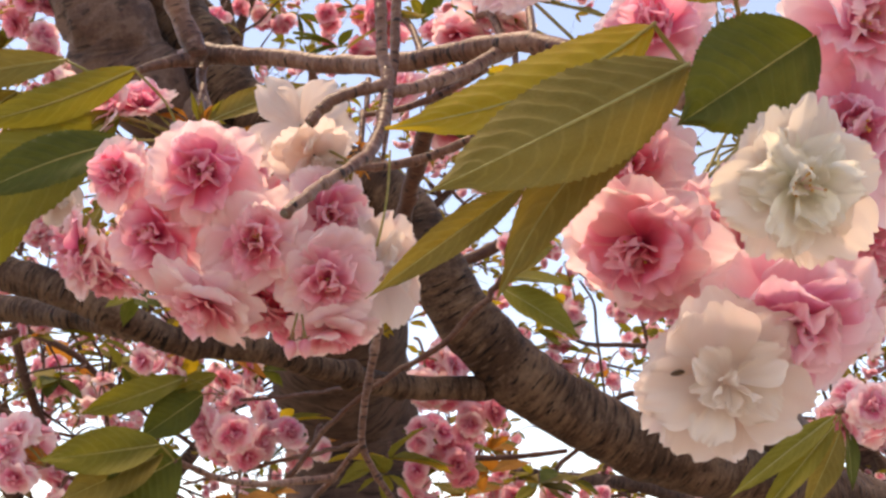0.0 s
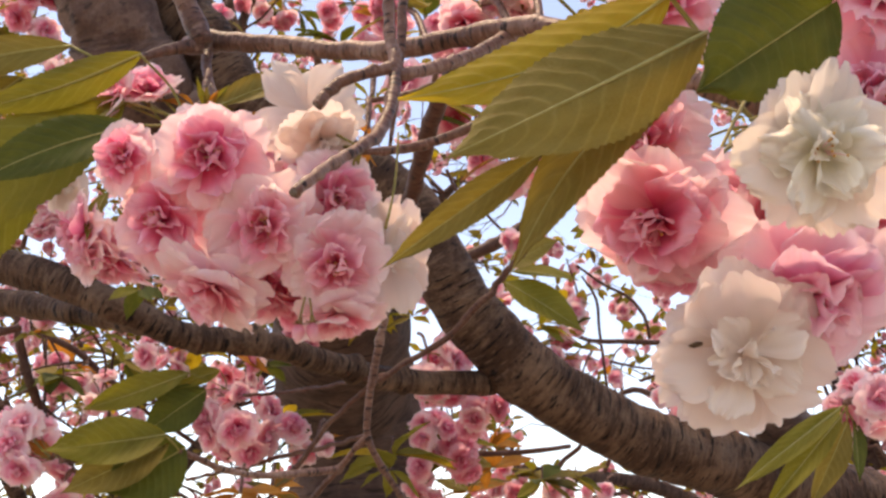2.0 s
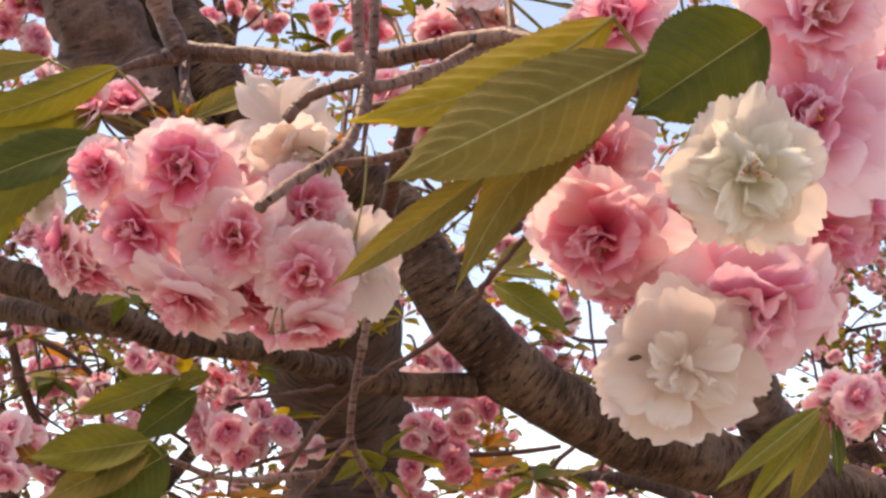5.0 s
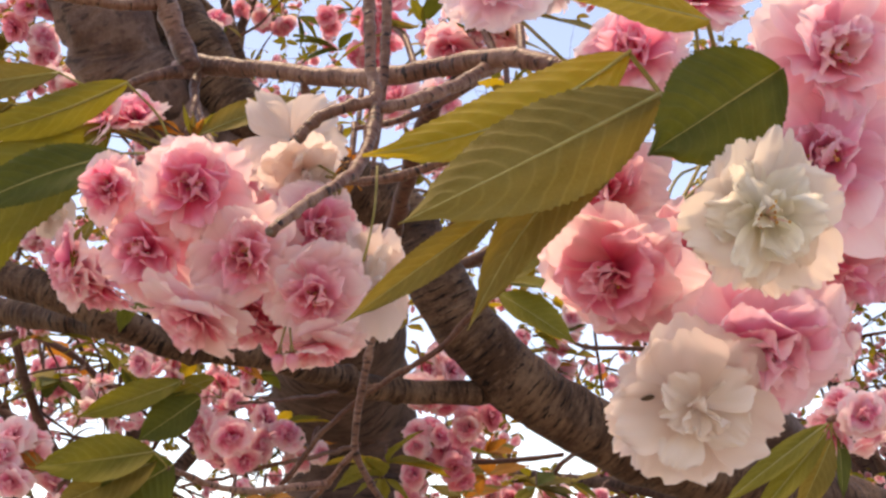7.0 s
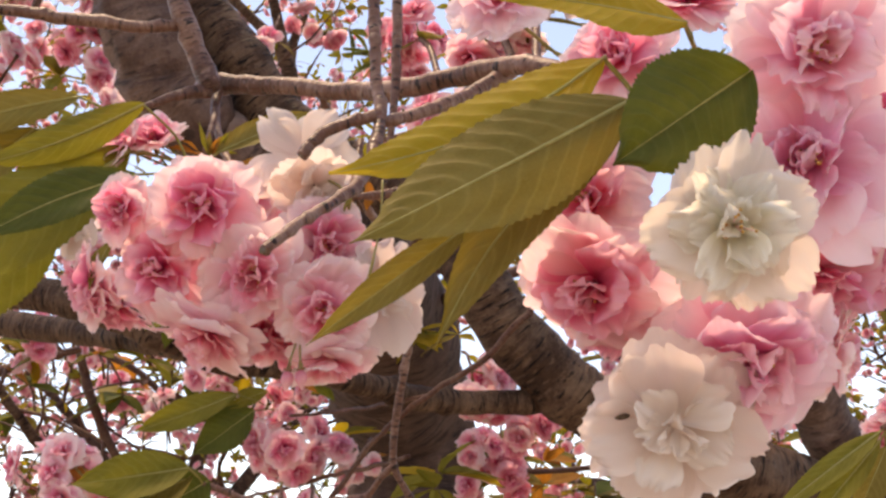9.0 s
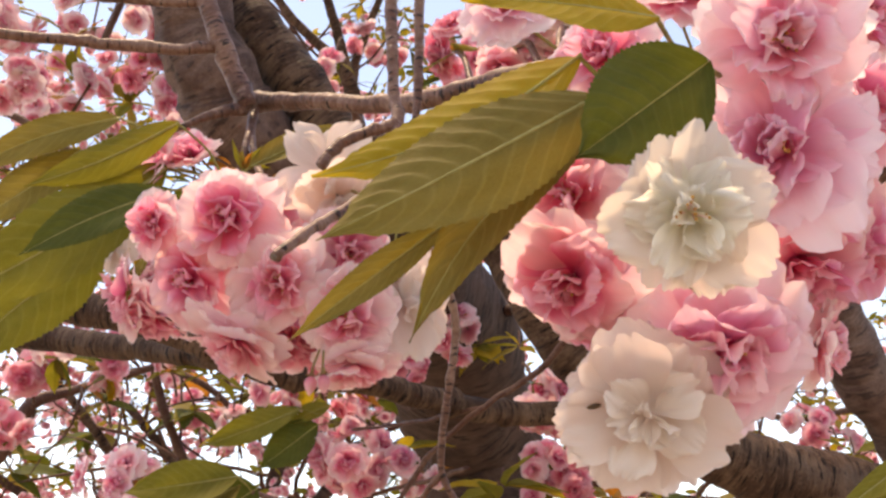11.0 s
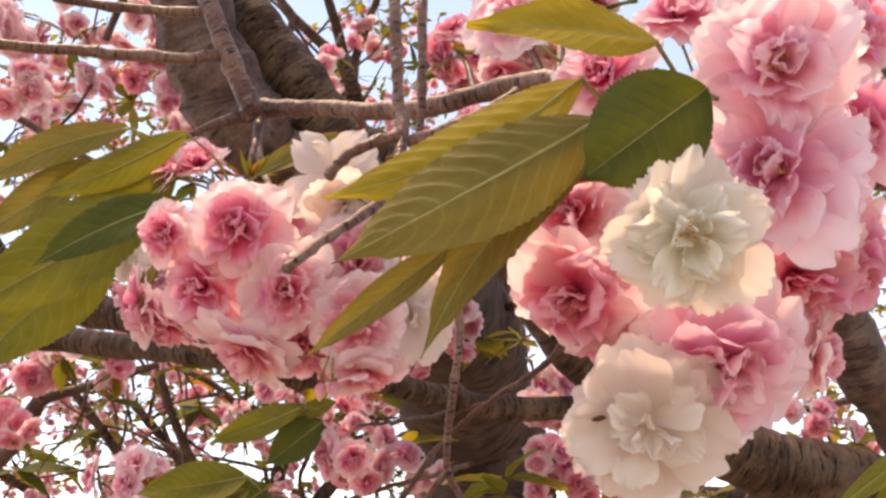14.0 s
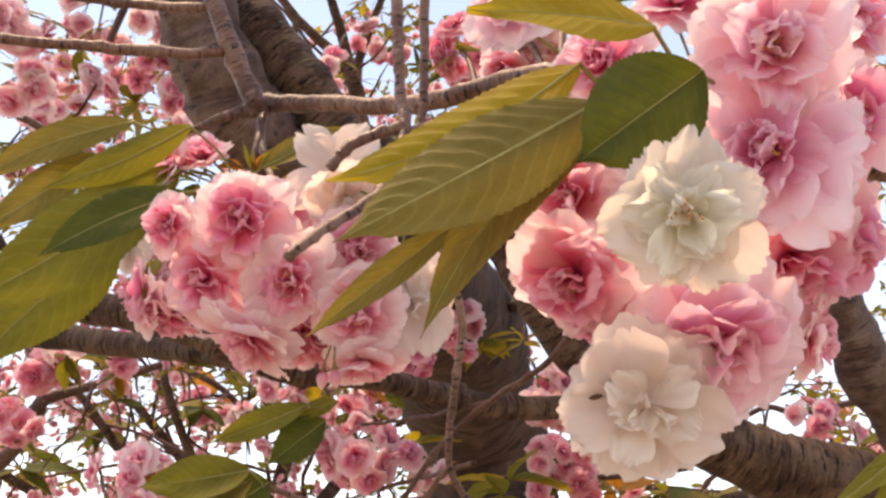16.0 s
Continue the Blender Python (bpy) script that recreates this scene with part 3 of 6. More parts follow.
# ---------------------------------------------------------------- clusters farther off
def joined_blossom(kind, seed, nu=7, nv=6):
    """One whole blossom of fewer, coarser petals, for clusters farther off."""
    rng = random.Random(seed)
    verts, faces, uvs, slots = [], [], [], []
    for r, ring in enumerate(RINGS):
        n = (6, 6, 5, 5, 3)[r]
        start = rng.uniform(0, 6.28)
        loose = (12, 15, 20, 24, 22)[r]
        for k in range(n):
            a = start + 6.2832 * k / n + rng.uniform(-0.3, 0.3)
            tilt = radians(ring[3] + rng.uniform(-loose, loose))
            turn = Matrix.Rotation(a, 3, "Z") @ Matrix.Rotation(math.pi / 2 - tilt, 3, "X") @ Matrix.Rotation(rng.uniform(-1, 1) * (0.3, 0.4, 0.7, 0.9, 1.1)[r], 3, "Y")
            g, t = petal_grid(rng, ring[1] * rng.uniform(0.9, 1.08), ring[2] * rng.uniform(0.95, 1.2), ring[4], ring[5], ring[6] * 1.5, ring[7] * 1.4, 0.16, nu, nv, ring[9])
            o = len(verts)
            verts += [turn @ Vector(p) for p in g]
            faces += grid_faces(nu, nv, o)
            uvs += t
            slots += [ring[10]] * ((nu - 1) * (nv - 1))
    return sheet("blossom", verts, faces, uvs, KINDS[kind], slots)


FAR_BLOSSOMS = {kind: [joined_blossom(kind, 40 + 7 * i + len(kind)) for i in range(5)] for kind in ("pink", "pale", "deep")}


def leaf_far(material, seed):
    v, t, s = blade_grid(1.0, 0.42, 0.12, 0.3, 0.2, seed, 7, 12, 0.06)
    return sheet("leaf", v, grid_faces(7, 12), t, (material,))


FAR_LEAVES = [leaf_far(m, i) for i, m in enumerate((LEAF_MID, LEAF_OLIVE, LEAF_BRONZE, LEAF_GREEN, LEAF_YELLOW))]
SNIPPETS = {"pink": "soft pink", "pale": "pale pink", "deep": "deep pink"}


def cluster(at, spread, count, seed, stem, kind="pink", leaves=3, size=1.0, leaf_size=0.055):
    """A hanging cluster of double blossoms on its spur: each blossom, stalk and young leaf a part of it."""
    rng = random.Random(seed)
    ob = new("blossom_cluster")
    at, stem = Vector(at), Vector(stem)
    ob.matrix_world = Matrix.Translation(at)
    tagged(ob, label=SNIPPETS[kind] + (" blossom cluster with young bronze-green leaves on a twig" if leaves else " cluster of double cherry blossoms on a bare twig"),
           category="blossom cluster", group="blossom clusters farther off")
    up = (stem - at)
    node = up.normalized() * min(up.length, spread * 0.8)
    stalk_between("spur", node, up, (0, 0, 0.01), 0.0022, 0.0028, ob, BARK_TWIG)
    for k in range(count):
        for _ in range(30):
            d = Vector((rng.gauss(0, 1), rng.gauss(0, 1), rng.gauss(0, 1))).normalized()
            if d.dot(node.normalized()) < 0.75:
                break
        place = d * spread * rng.uniform(0.75, 1.0)
        b = part("blossom", rng.choice(FAR_BLOSSOMS[kind if rng.random() < 0.8 else rng.choice(("pink", "pale"))]), None, ob)
        b.matrix_basis = mat4(place, aim(d + Vector((0, -0.45, -0.3)), rng.uniform(0, 6.28)), size * rng.uniform(0.85, 1.1))
        end = b.matrix_basis.inverted() @ node
        stalk_between("stalk", (0, 0, -0.002), end, (0, 0, 0), 0.0007, 0.0007, b, STALK, 4)
    for k in range(leaves):
        a = rng.uniform(0, 6.28)
        d = Vector((math.cos(a), 0.6 * math.sin(a), rng.uniform(-0.5, 0.6))).normalized()
        l = part("leaf", rng.choice(FAR_LEAVES), None, ob)
        y = d
        z = Vector((rng.uniform(-0.4, 0.4), -0.5, 0.8))
        z = (z - y * z.dot(y)).normalized()
        l.matrix_basis = mat4(node, Matrix((y.cross(z), y, z)).transposed(), leaf_size * rng.uniform(0.8, 1.3))
    return ob


def sprig(at, seed, count, size, mats=(0, 1, 3)):
    """A tuft of young leaves on a spur."""
    rng = random.Random(seed)
    ob = new("leaf_tuft")
    ob.matrix_world = Matrix.Translation(at)
    tagged(ob, label="tuft of young green and bronze cherry leaves on a spur", category="leaf tuft", group="leaf tufts")
    stalk_between("spur", (0, 0, 0), (0.0, 0.01, 0.03), (0, 0, 0), 0.0018, 0.0022, ob, BARK_TWIG)
    for k in range(count):
        a = rng.uniform(0, 6.28)
        y = Vector((math.cos(a), 0.7 * math.sin(a), rng.uniform(-0.7, 0.5))).normalized()
        z = Vector((rng.uniform(-0.5, 0.5), -0.4, 0.8))
        z = (z - y * z.dot(y)).normalized()
        l = part("leaf", FAR_LEAVES[rng.choice(mats)], None, ob)
        l.matrix_basis = mat4(y * 0.004, Matrix((y.cross(z), y, z)).transposed(), size * rng.uniform(0.7, 1.25))
    return ob

# ---------------------------------------------------------------- ground and the old tree
# Never in view; added as footing and as bounce from below.
ground = part("ground", sheet("ground", [(-1500 + 3000 * (i % 41) / 40, -1500 + 3000 * (i // 41) / 40, 0.0) for i in range(1681)], grid_faces(41, 41), None, (GROUND_FILL,)), None, None)
tagged(ground, label="unseen ground under the trees, pale to bounce light upwards", category="ground", kind="structure")
tree = new("cherry_tree")
tree.matrix_world = Matrix.Translation((-0.231, 2.325, 0))
tagged(tree, label="old cherry tree with grey-brown banded bark and pruned twigs", category="tree")


def limb(name, pts, bark, segs=14, step=0.02, rough=0.06, knots=0.0, seed=0, grain=30.0, label="", crook=0.28):
    org = tree.matrix_world.translation
    return part(name, tube(name, [(p[0] - org.x, p[1] - org.y, p[2], p[3]) for p in pts], segs, step, rough, knots, seed, (bark,), grain, crook), None, tree, label)


limb("trunk", [(-0.201, 2.325, 0.0, 0.24), (-0.211, 2.325, 0.5, 0.185), (-0.221, 2.325, 1.2, 0.165), (-0.2309, 2.3251, 1.9443, 0.1600), (-0.2312, 2.1706, 2.0766, 0.1550), (-0.2079, 1.8368, 2.1171, 0.1300), (-0.2183, 1.5020, 2.1598, 0.1000), (-0.3381, 1.2287, 2.2135, 0.0700)], BARK_TRUNK, segs=28, step=0.03, rough=0.12, seed=4, grain=11.0, label="thick ridged grey-brown trunk")
limb("trunk", [(1.687, 2.109, 0.0, 0.22), (1.667, 2.109, 0.5, 0.17), (1.637, 2.089, 1.0, 0.15), (1.587, 2.039, 1.5, 0.13), (1.1556, 1.8364, 1.6832, 0.0950), (0.8190, 1.6917, 1.6995, 0.0700)], BARK_TRUNK, segs=24, step=0.04, rough=0.10, seed=3, grain=9.0, label="second stem of the old tree")
limb("limb", [(1.1556, 1.8364, 1.6832, 0.0937), (0.8190, 1.6917, 1.6995, 0.0699), (0.5440, 1.5461, 1.7481, 0.0544), (0.3460, 1.4429, 1.7972, 0.0481), (0.2115, 1.3771, 1.8315, 0.0456), (0.1113, 1.3257, 1.8849, 0.0470), (0.0472, 1.2909, 1.9512, 0.0443), (-0.0199, 1.2592, 2.0382, 0.0411), (-0.0808, 1.2570, 2.1319, 0.0421), (-0.2771, 1.2056, 2.2425, 0.0437), (-0.3480, 1.1779, 2.3394, 0.0422), (-0.4239, 1.1561, 2.4471, 0.0414), (-0.5093, 1.1414, 2.5881, 0.0428), (-0.6220, 1.1368, 2.8309, 0.0476)], BARK, segs=36, step=0.008, rough=0.08, knots=0.11, seed=2, grain=30.0, label='thick curving limb with banded bark')
limb("limb", [(-0.2841, 1.2251, 2.1897, 0.0333), (-0.3616, 1.1914, 2.2157, 0.0455), (-0.4243, 1.1365, 2.2748, 0.0611), (-0.4603, 1.0894, 2.3526, 0.0566), (-0.4878, 1.0525, 2.4353, 0.0526), (-0.5184, 1.0093, 2.5332, 0.0506), (-0.5693, 0.9823, 2.6924, 0.0458)], BARK_OLD, segs=32, step=0.008, rough=0.16, knots=0.08, seed=5, grain=38.0, label='thick upright limb')
limb("limb", [(1.0351, 2.1001, 1.5957, 0.0910), (0.7714, 1.8086, 1.6750, 0.0714), (0.6018, 1.6255, 1.7944, 0.0535), (0.5126, 1.5215, 1.8840, 0.0448), (0.4580, 1.4485, 1.9645, 0.0397), (0.4051, 1.4029, 2.0587, 0.0355), (0.3095, 1.3627, 2.2046, 0.0302)], BARK_OLD, segs=24, step=0.012, rough=0.14, knots=0.12, seed=7, grain=22.0, label='limb with dark peeling bark')
limb("limb", [(-0.6565, 0.9825, 1.9777, 0.0219), (-0.5166, 0.9672, 1.9324, 0.0200), (-0.4232, 0.9546, 1.9089, 0.0184), (-0.3519, 0.9648, 1.8809, 0.0167), (-0.2889, 1.0042, 1.8606, 0.0147), (-0.2036, 1.0771, 1.8651, 0.0150), (-0.1220, 1.1852, 1.8608, 0.0157), (-0.0300, 1.2900, 1.8660, 0.0165), (0.0950, 1.3330, 1.8770, 0.0172)], BARK, segs=16, step=0.012, rough=0.1, knots=0.1, seed=8, label='slender dark limb')
limb("limb", [(-0.7810, 1.1940, 1.9808, 0.0193), (-0.5929, 1.1540, 1.9451, 0.0178), (-0.4726, 1.1105, 1.9188, 0.0157), (-0.3868, 1.0657, 1.8960, 0.0137), (-0.3098, 1.0322, 1.8714, 0.0107), (-0.2669, 1.0160, 1.8574, 0.0080)], BARK, segs=14, step=0.014, rough=0.1, knots=0.1, seed=9)
limb("branch", [(-0.1641, 0.5253, 1.9198, 0.0060), (-0.1462, 0.5111, 1.9150, 0.0061), (-0.1215, 0.5030, 1.9082, 0.0055), (-0.0918, 0.4905, 1.8987, 0.0053), (-0.0570, 0.4789, 1.8869, 0.0054), (-0.0236, 0.4565, 1.8755, 0.0054), (0.0099, 0.4368, 1.8710, 0.0052), (0.0426, 0.4097, 1.8581, 0.0051), (0.0701, 0.3950, 1.8400, 0.0054), (0.0975, 0.3825, 1.8159, 0.0055), (0.1226, 0.3768, 1.8025, 0.0056), (0.1513, 0.3721, 1.7860, 0.0057), (0.1874, 0.3755, 1.7768, 0.0059), (0.2620, 0.4094, 1.7717, 0.0069), (0.7535, 0.8814, 1.8210, 0.0128), (1.4764, 1.7638, 1.7373, 0.0202)], BARK_TWIG, segs=18, step=0.006, rough=0.14, knots=0.02, seed=10, grain=120.0, label='knotty branch with ringed bark')
limb("branch", [(-0.1454, 0.4924, 1.8993, 0.0066), (-0.1565, 0.4859, 1.9252, 0.0063), (-0.1659, 0.4795, 1.9515, 0.0061), (-0.1774, 0.4769, 1.9813, 0.0062), (-0.2036, 0.4893, 2.0497, 0.0069), (-0.2531, 0.5291, 2.1774, 0.0089)], BARK_TWIG, segs=16, step=0.006, rough=0.13, knots=0.025, seed=11, grain=120.0)
limb("branch", [(-0.1666, 0.4822, 1.9389, 0.0035), (-0.1877, 0.4724, 1.9329, 0.0036), (-0.2181, 0.4581, 1.9291, 0.0038), (-0.2508, 0.4427, 1.9271, 0.0034), (-0.2855, 0.4273, 1.9244, 0.0033), (-0.3285, 0.4093, 1.9245, 0.0029)], BARK_TWIG, segs=12, step=0.006, rough=0.12, knots=0.025, seed=12, grain=150.0)
limb("branch", [(-0.1687, 0.4774, 1.9697, 0.0035), (-0.2052, 0.4758, 1.9725, 0.0032), (-0.2414, 0.4687, 1.9757, 0.0030), (-0.2775, 0.4609, 1.9805, 0.0027)], BARK_TWIG, segs=12, step=0.008, rough=0.12, knots=0.025, seed=13, grain=150.0)
limb("twig", [(-0.1472, 0.4921, 1.8993, 0.0049), (-0.1613, 0.4823, 1.8909, 0.0034), (-0.1768, 0.4736, 1.8788, 0.0021), (-0.1881, 0.4651, 1.8682, 0.0011)], BARK_TWIG, segs=10, step=0.006, seed=14, grain=150.0)
limb("twig", [(-0.1472, 0.5109, 1.9156, 0.0036), (-0.1434, 0.4950, 1.8862, 0.0027), (-0.1273, 0.4664, 1.8479, 0.0022), (-0.1099, 0.4452, 1.8182, 0.0019)], BARK_TWIG, segs=10, step=0.006, knots=0.02, seed=15, grain=150.0)
limb("twig", [(-0.0327, 0.3801, 1.9391, 0.0034), (-0.0305, 0.3788, 1.8842, 0.0030), (-0.0291, 0.3795, 1.8531, 0.0027), (-0.0281, 0.3805, 1.8356, 0.0026), (-0.0250, 0.3775, 1.8146, 0.0028), (-0.0259, 0.3649, 1.7907, 0.0027), (-0.0303, 0.3513, 1.7696, 0.0027), (-0.0394, 0.3358, 1.7535, 0.0022), (-0.0483, 0.3244, 1.7411, 0.0021), (-0.0531, 0.3168, 1.7326, 0.0020), (-0.0560, 0.3133, 1.7277, 0.0018)], BARK_TWIG, segs=14, step=0.003, rough=0.13, knots=0.01, seed=16, grain=260.0, label='cut twig with small raised rings')
limb("twig", [(-0.0250, 0.3769, 1.8163, 0.0024), (-0.0347, 0.3734, 1.8113, 0.0025), (-0.0442, 0.3698, 1.8064, 0.0026), (-0.0513, 0.3686, 1.8010, 0.0025), (-0.0574, 0.3675, 1.7924, 0.0024)], BARK_TWIG, segs=14, step=0.003, rough=0.13, knots=0.009, seed=17, grain=260.0, label='pruned stub with a cut end')
limb("cut_end", [(-0.0551, 0.3679, 1.7956, 0.0024), (-0.0562, 0.3677, 1.7940, 0.0028), (-0.0574, 0.3675, 1.7924, 0.0027), (-0.0579, 0.3674, 1.7917, 0.0024)], BARK_TWIG, segs=16, step=0.0012, rough=0.1, seed=61, grain=400.0, label="darker healed rim of a cut")
limb("cut_face", [(-0.0574, 0.3675, 1.7924, 0.0020), (-0.0581, 0.3673, 1.7913, 0.0018)], CUT_WOOD, segs=14, step=0.001, rough=0.05, seed=62, grain=600.0, label="weathered grey cut wood")
limb("cut_end", [(-0.0542, 0.3154, 1.7306, 0.0018), (-0.0551, 0.3143, 1.7292, 0.0021), (-0.0560, 0.3133, 1.7277, 0.0020), (-0.0563, 0.3128, 1.7272, 0.0018)], BARK_TWIG, segs=16, step=0.0012, rough=0.1, seed=61, grain=400.0, label="darker healed rim of a cut")
limb("cut_face", [(-0.0560, 0.3133, 1.7277, 0.0015), (-0.0565, 0.3126, 1.7268, 0.0014)], CUT_WOOD, segs=14, step=0.001, rough=0.05, seed=62, grain=600.0, label="weathered grey cut wood")
limb("twig", [(-0.0239, 0.4183, 1.9219, 0.0029), (-0.0248, 0.4240, 1.8770, 0.0026), (-0.0261, 0.4262, 1.8418, 0.0021), (-0.0301, 0.4298, 1.8025, 0.0009)], BARK_TWIG, segs=10, step=0.006, seed=18, knots=0.02, grain=150.0)
limb("twig", [(-0.0255, 0.3784, 1.8122, 0.0026), (-0.0101, 0.3904, 1.8231, 0.0029), (0.0088, 0.4059, 1.8391, 0.0033), (0.0265, 0.4204, 1.8578, 0.0037), (0.0388, 0.4271, 1.8688, 0.0040)], BARK_TWIG, segs=12, step=0.004, knots=0.012, seed=19, grain=200.0)
limb("twig", [(-0.0427, 0.4059, 1.7880, 0.0015), (-0.0223, 0.4188, 1.7962, 0.0024), (-0.0060, 0.4220, 1.8023, 0.0024), (0.0132, 0.4192, 1.8099, 0.0022), (0.0323, 0.4163, 1.8181, 0.0022), (0.0515, 0.4147, 1.8226, 0.0020)], BARK_TWIG, segs=12, step=0.004, knots=0.014, seed=20, grain=200.0)
limb("twig", [(-0.0265, 0.5640, 1.8212, 0.0054), (-0.0209, 0.5382, 1.8337, 0.0052), (-0.0156, 0.5137, 1.8427, 0.0053), (-0.0087, 0.4891, 1.8520, 0.0051), (0.0002, 0.4645, 1.8613, 0.0049), (0.0149, 0.4424, 1.8636, 0.0048), (0.0262, 0.4303, 1.8678, 0.0044)], BARK_RED, segs=12, step=0.005, knots=0.02, seed=21, grain=150.0)
limb("twig", [(-0.0417, 0.4509, 1.8400, 0.0014), (-0.0179, 0.4494, 1.8441, 0.0019), (0.0059, 0.4459, 1.8538, 0.0021), (0.0238, 0.4424, 1.8636, 0.0019)], BARK_TWIG, segs=8, step=0.006, knots=0.02, seed=22, grain=150.0)
limb("twig", [(-0.0233, 0.3780, 1.7839, 0.0005), (-0.0238, 0.3789, 1.7667, 0.0005), (-0.0253, 0.3785, 1.7533, 0.0005), (-0.0281, 0.3784, 1.7390, 0.0007)], STALK, segs=7, step=0.006, seed=60, grain=200.0, label='bare green flower stalk left hanging')
limb("twig", [(-0.0785, 0.4919, 1.8949, 0.0024), (-0.0792, 0.5576, 1.8897, 0.0027), (-0.0714, 0.6354, 1.8806, 0.0030), (-0.0573, 0.7039, 1.8677, 0.0033), (-0.0496, 0.7382, 1.8320, 0.0034), (-0.0547, 0.7523, 1.7933, 0.0033), (-0.0602, 0.7617, 1.7674, 0.0032), (-0.0644, 0.7726, 1.7373, 0.0032), (-0.0658, 0.7804, 1.7158, 0.0030), (-0.0558, 0.7883, 1.6942, 0.0028), (-0.0407, 0.7961, 1.6727, 0.0026), (-0.0247, 0.8055, 1.6469, 0.0024)], BARK_TWIG, segs=12, step=0.005, knots=0.016, rough=0.1, seed=23, grain=150.0, label='hanging twig with rough spurs')
limb("twig", [(-0.0649, 0.7804, 1.7158, 0.0026), (-0.0759, 0.7843, 1.7050, 0.0025), (-0.0899, 0.8000, 1.6912, 0.0026), (-0.1051, 0.8153, 1.6783, 0.0024), (-0.1207, 0.8317, 1.6624, 0.0026)], BARK_TWIG, segs=10, step=0.005, knots=0.014, rough=0.1, seed=24, grain=150.0)
limb("twig", [(0.1434, 1.0196, 2.0246, 0.0021), (0.1270, 1.0269, 2.0044, 0.0030), (0.0984, 1.0463, 1.9802, 0.0034), (0.0693, 1.0675, 1.9511, 0.0040), (0.0459, 1.0783, 1.9211, 0.0043), (0.0060, 1.1016, 1.8862, 0.0041), (-0.0346, 1.1205, 1.8633, 0.0039), (-0.0686, 1.1279, 1.8429, 0.0037), (-0.1034, 1.1454, 1.8239, 0.0035), (-0.1457, 1.1694, 1.7871, 0.0035), (-0.1803, 1.1847, 1.7449, 0.0034), (-0.2148, 1.1988, 1.7061, 0.0030), (-0.2563, 1.2152, 1.6607, 0.0026)], BARK_RED, segs=10, step=0.008, knots=0.03, seed=25, grain=90.0, crook=0.9)
limb("twig", [(0.3067, 1.7487, 2.3609, 0.0124), (0.2363, 1.7398, 2.3266, 0.0123), (0.1553, 1.7290, 2.2684, 0.0121), (0.0769, 1.7157, 2.2169, 0.0119), (-0.0096, 1.7077, 2.1799, 0.0107), (-0.0953, 1.7186, 2.1498, 0.0096)], BARK_RED, segs=10, step=0.012, knots=0.06, seed=26, grain=60.0)
limb("twig", [(-0.0686, 1.1279, 1.8429, 0.0028), (-0.1077, 1.1894, 1.8493, 0.0028), (-0.1705, 1.2914, 1.8612, 0.0028), (-0.2417, 1.3931, 1.8740, 0.0028), (-0.3042, 1.4143, 1.8740, 0.0023)], BARK_RED, segs=8, step=0.01, knots=0.05, seed=27, grain=90.0, crook=0.9)
limb("twig", [(-0.1007, 1.2133, 1.7836, 0.0034), (-0.1629, 1.3191, 1.7849, 0.0035), (-0.2418, 1.4252, 1.7855, 0.0035), (-0.3194, 1.4823, 1.7746, 0.0031), (-0.4106, 1.5392, 1.7641, 0.0027)], BARK_RED, segs=8, step=0.01, knots=0.05, seed=28, grain=90.0, crook=0.9)
limb("twig", [(0.0001, 1.6259, 1.8197, 0.0040), (0.0667, 1.6269, 1.8170, 0.0047), (0.1350, 1.6463, 1.8224, 0.0047), (0.2095, 1.6229, 1.8284, 0.0040)], BARK_RED, segs=8, step=0.012, knots=0.05, seed=29, grain=80.0)
limb("twig", [(0.6690, 2.1809, 2.0511, 0.0089), (0.4989, 2.1896, 2.0267, 0.0080), (0.4335, 2.1850, 2.0391, 0.0071), (0.3549, 2.1983, 2.0023, 0.0063)], BARK_RED, segs=8, step=0.02, seed=30, grain=40.0)
limb("twig", [(0.5875, 2.3433, 2.1894, 0.0078), (0.4591, 2.3417, 2.1936, 0.0068), (0.3591, 2.3401, 2.1977, 0.0058), (0.2878, 2.3293, 2.2273, 0.0044), (0.2307, 2.3316, 2.2206, 0.0029)], BARK_RED, segs=8, step=0.02, seed=31, grain=40.0)
limb("twig", [(0.5162, 2.3393, 2.2002, 0.0048), (0.5020, 2.3198, 2.2539, 0.0048), (0.4592, 2.3027, 2.3009, 0.0044), (0.4022, 2.2929, 2.3278, 0.0039), (0.3309, 2.2757, 2.3748, 0.0034)], BARK_RED, segs=6, step=0.02, seed=32, grain=40.0)
limb("twig", [(0.4089, 2.3831, 2.0796, 0.0034), (0.3990, 2.3587, 2.1467, 0.0039), (0.3877, 2.3294, 2.2272, 0.0039), (0.3807, 2.3050, 2.2943, 0.0039), (0.3451, 2.2855, 2.3480, 0.0029)], BARK_RED, segs=6, step=0.02, seed=33, grain=40.0)
limb("twig", [(0.0029, 2.1923, 2.6032, 0.0044), (0.0314, 2.2119, 2.5495, 0.0044), (0.0884, 2.2266, 2.5092, 0.0039), (0.1454, 2.2462, 2.4555, 0.0034)], BARK_RED, segs=6, step=0.02, seed=34, grain=40.0)
limb("twig", [(0.1599, 2.1974, 2.5896, 0.0029), (0.0599, 2.2168, 2.5361, 0.0039), (0.0170, 2.2362, 2.4824, 0.0039), (-0.0260, 2.2654, 2.4020, 0.0039)], BARK_RED, segs=6, step=0.02, seed=35, grain=40.0)
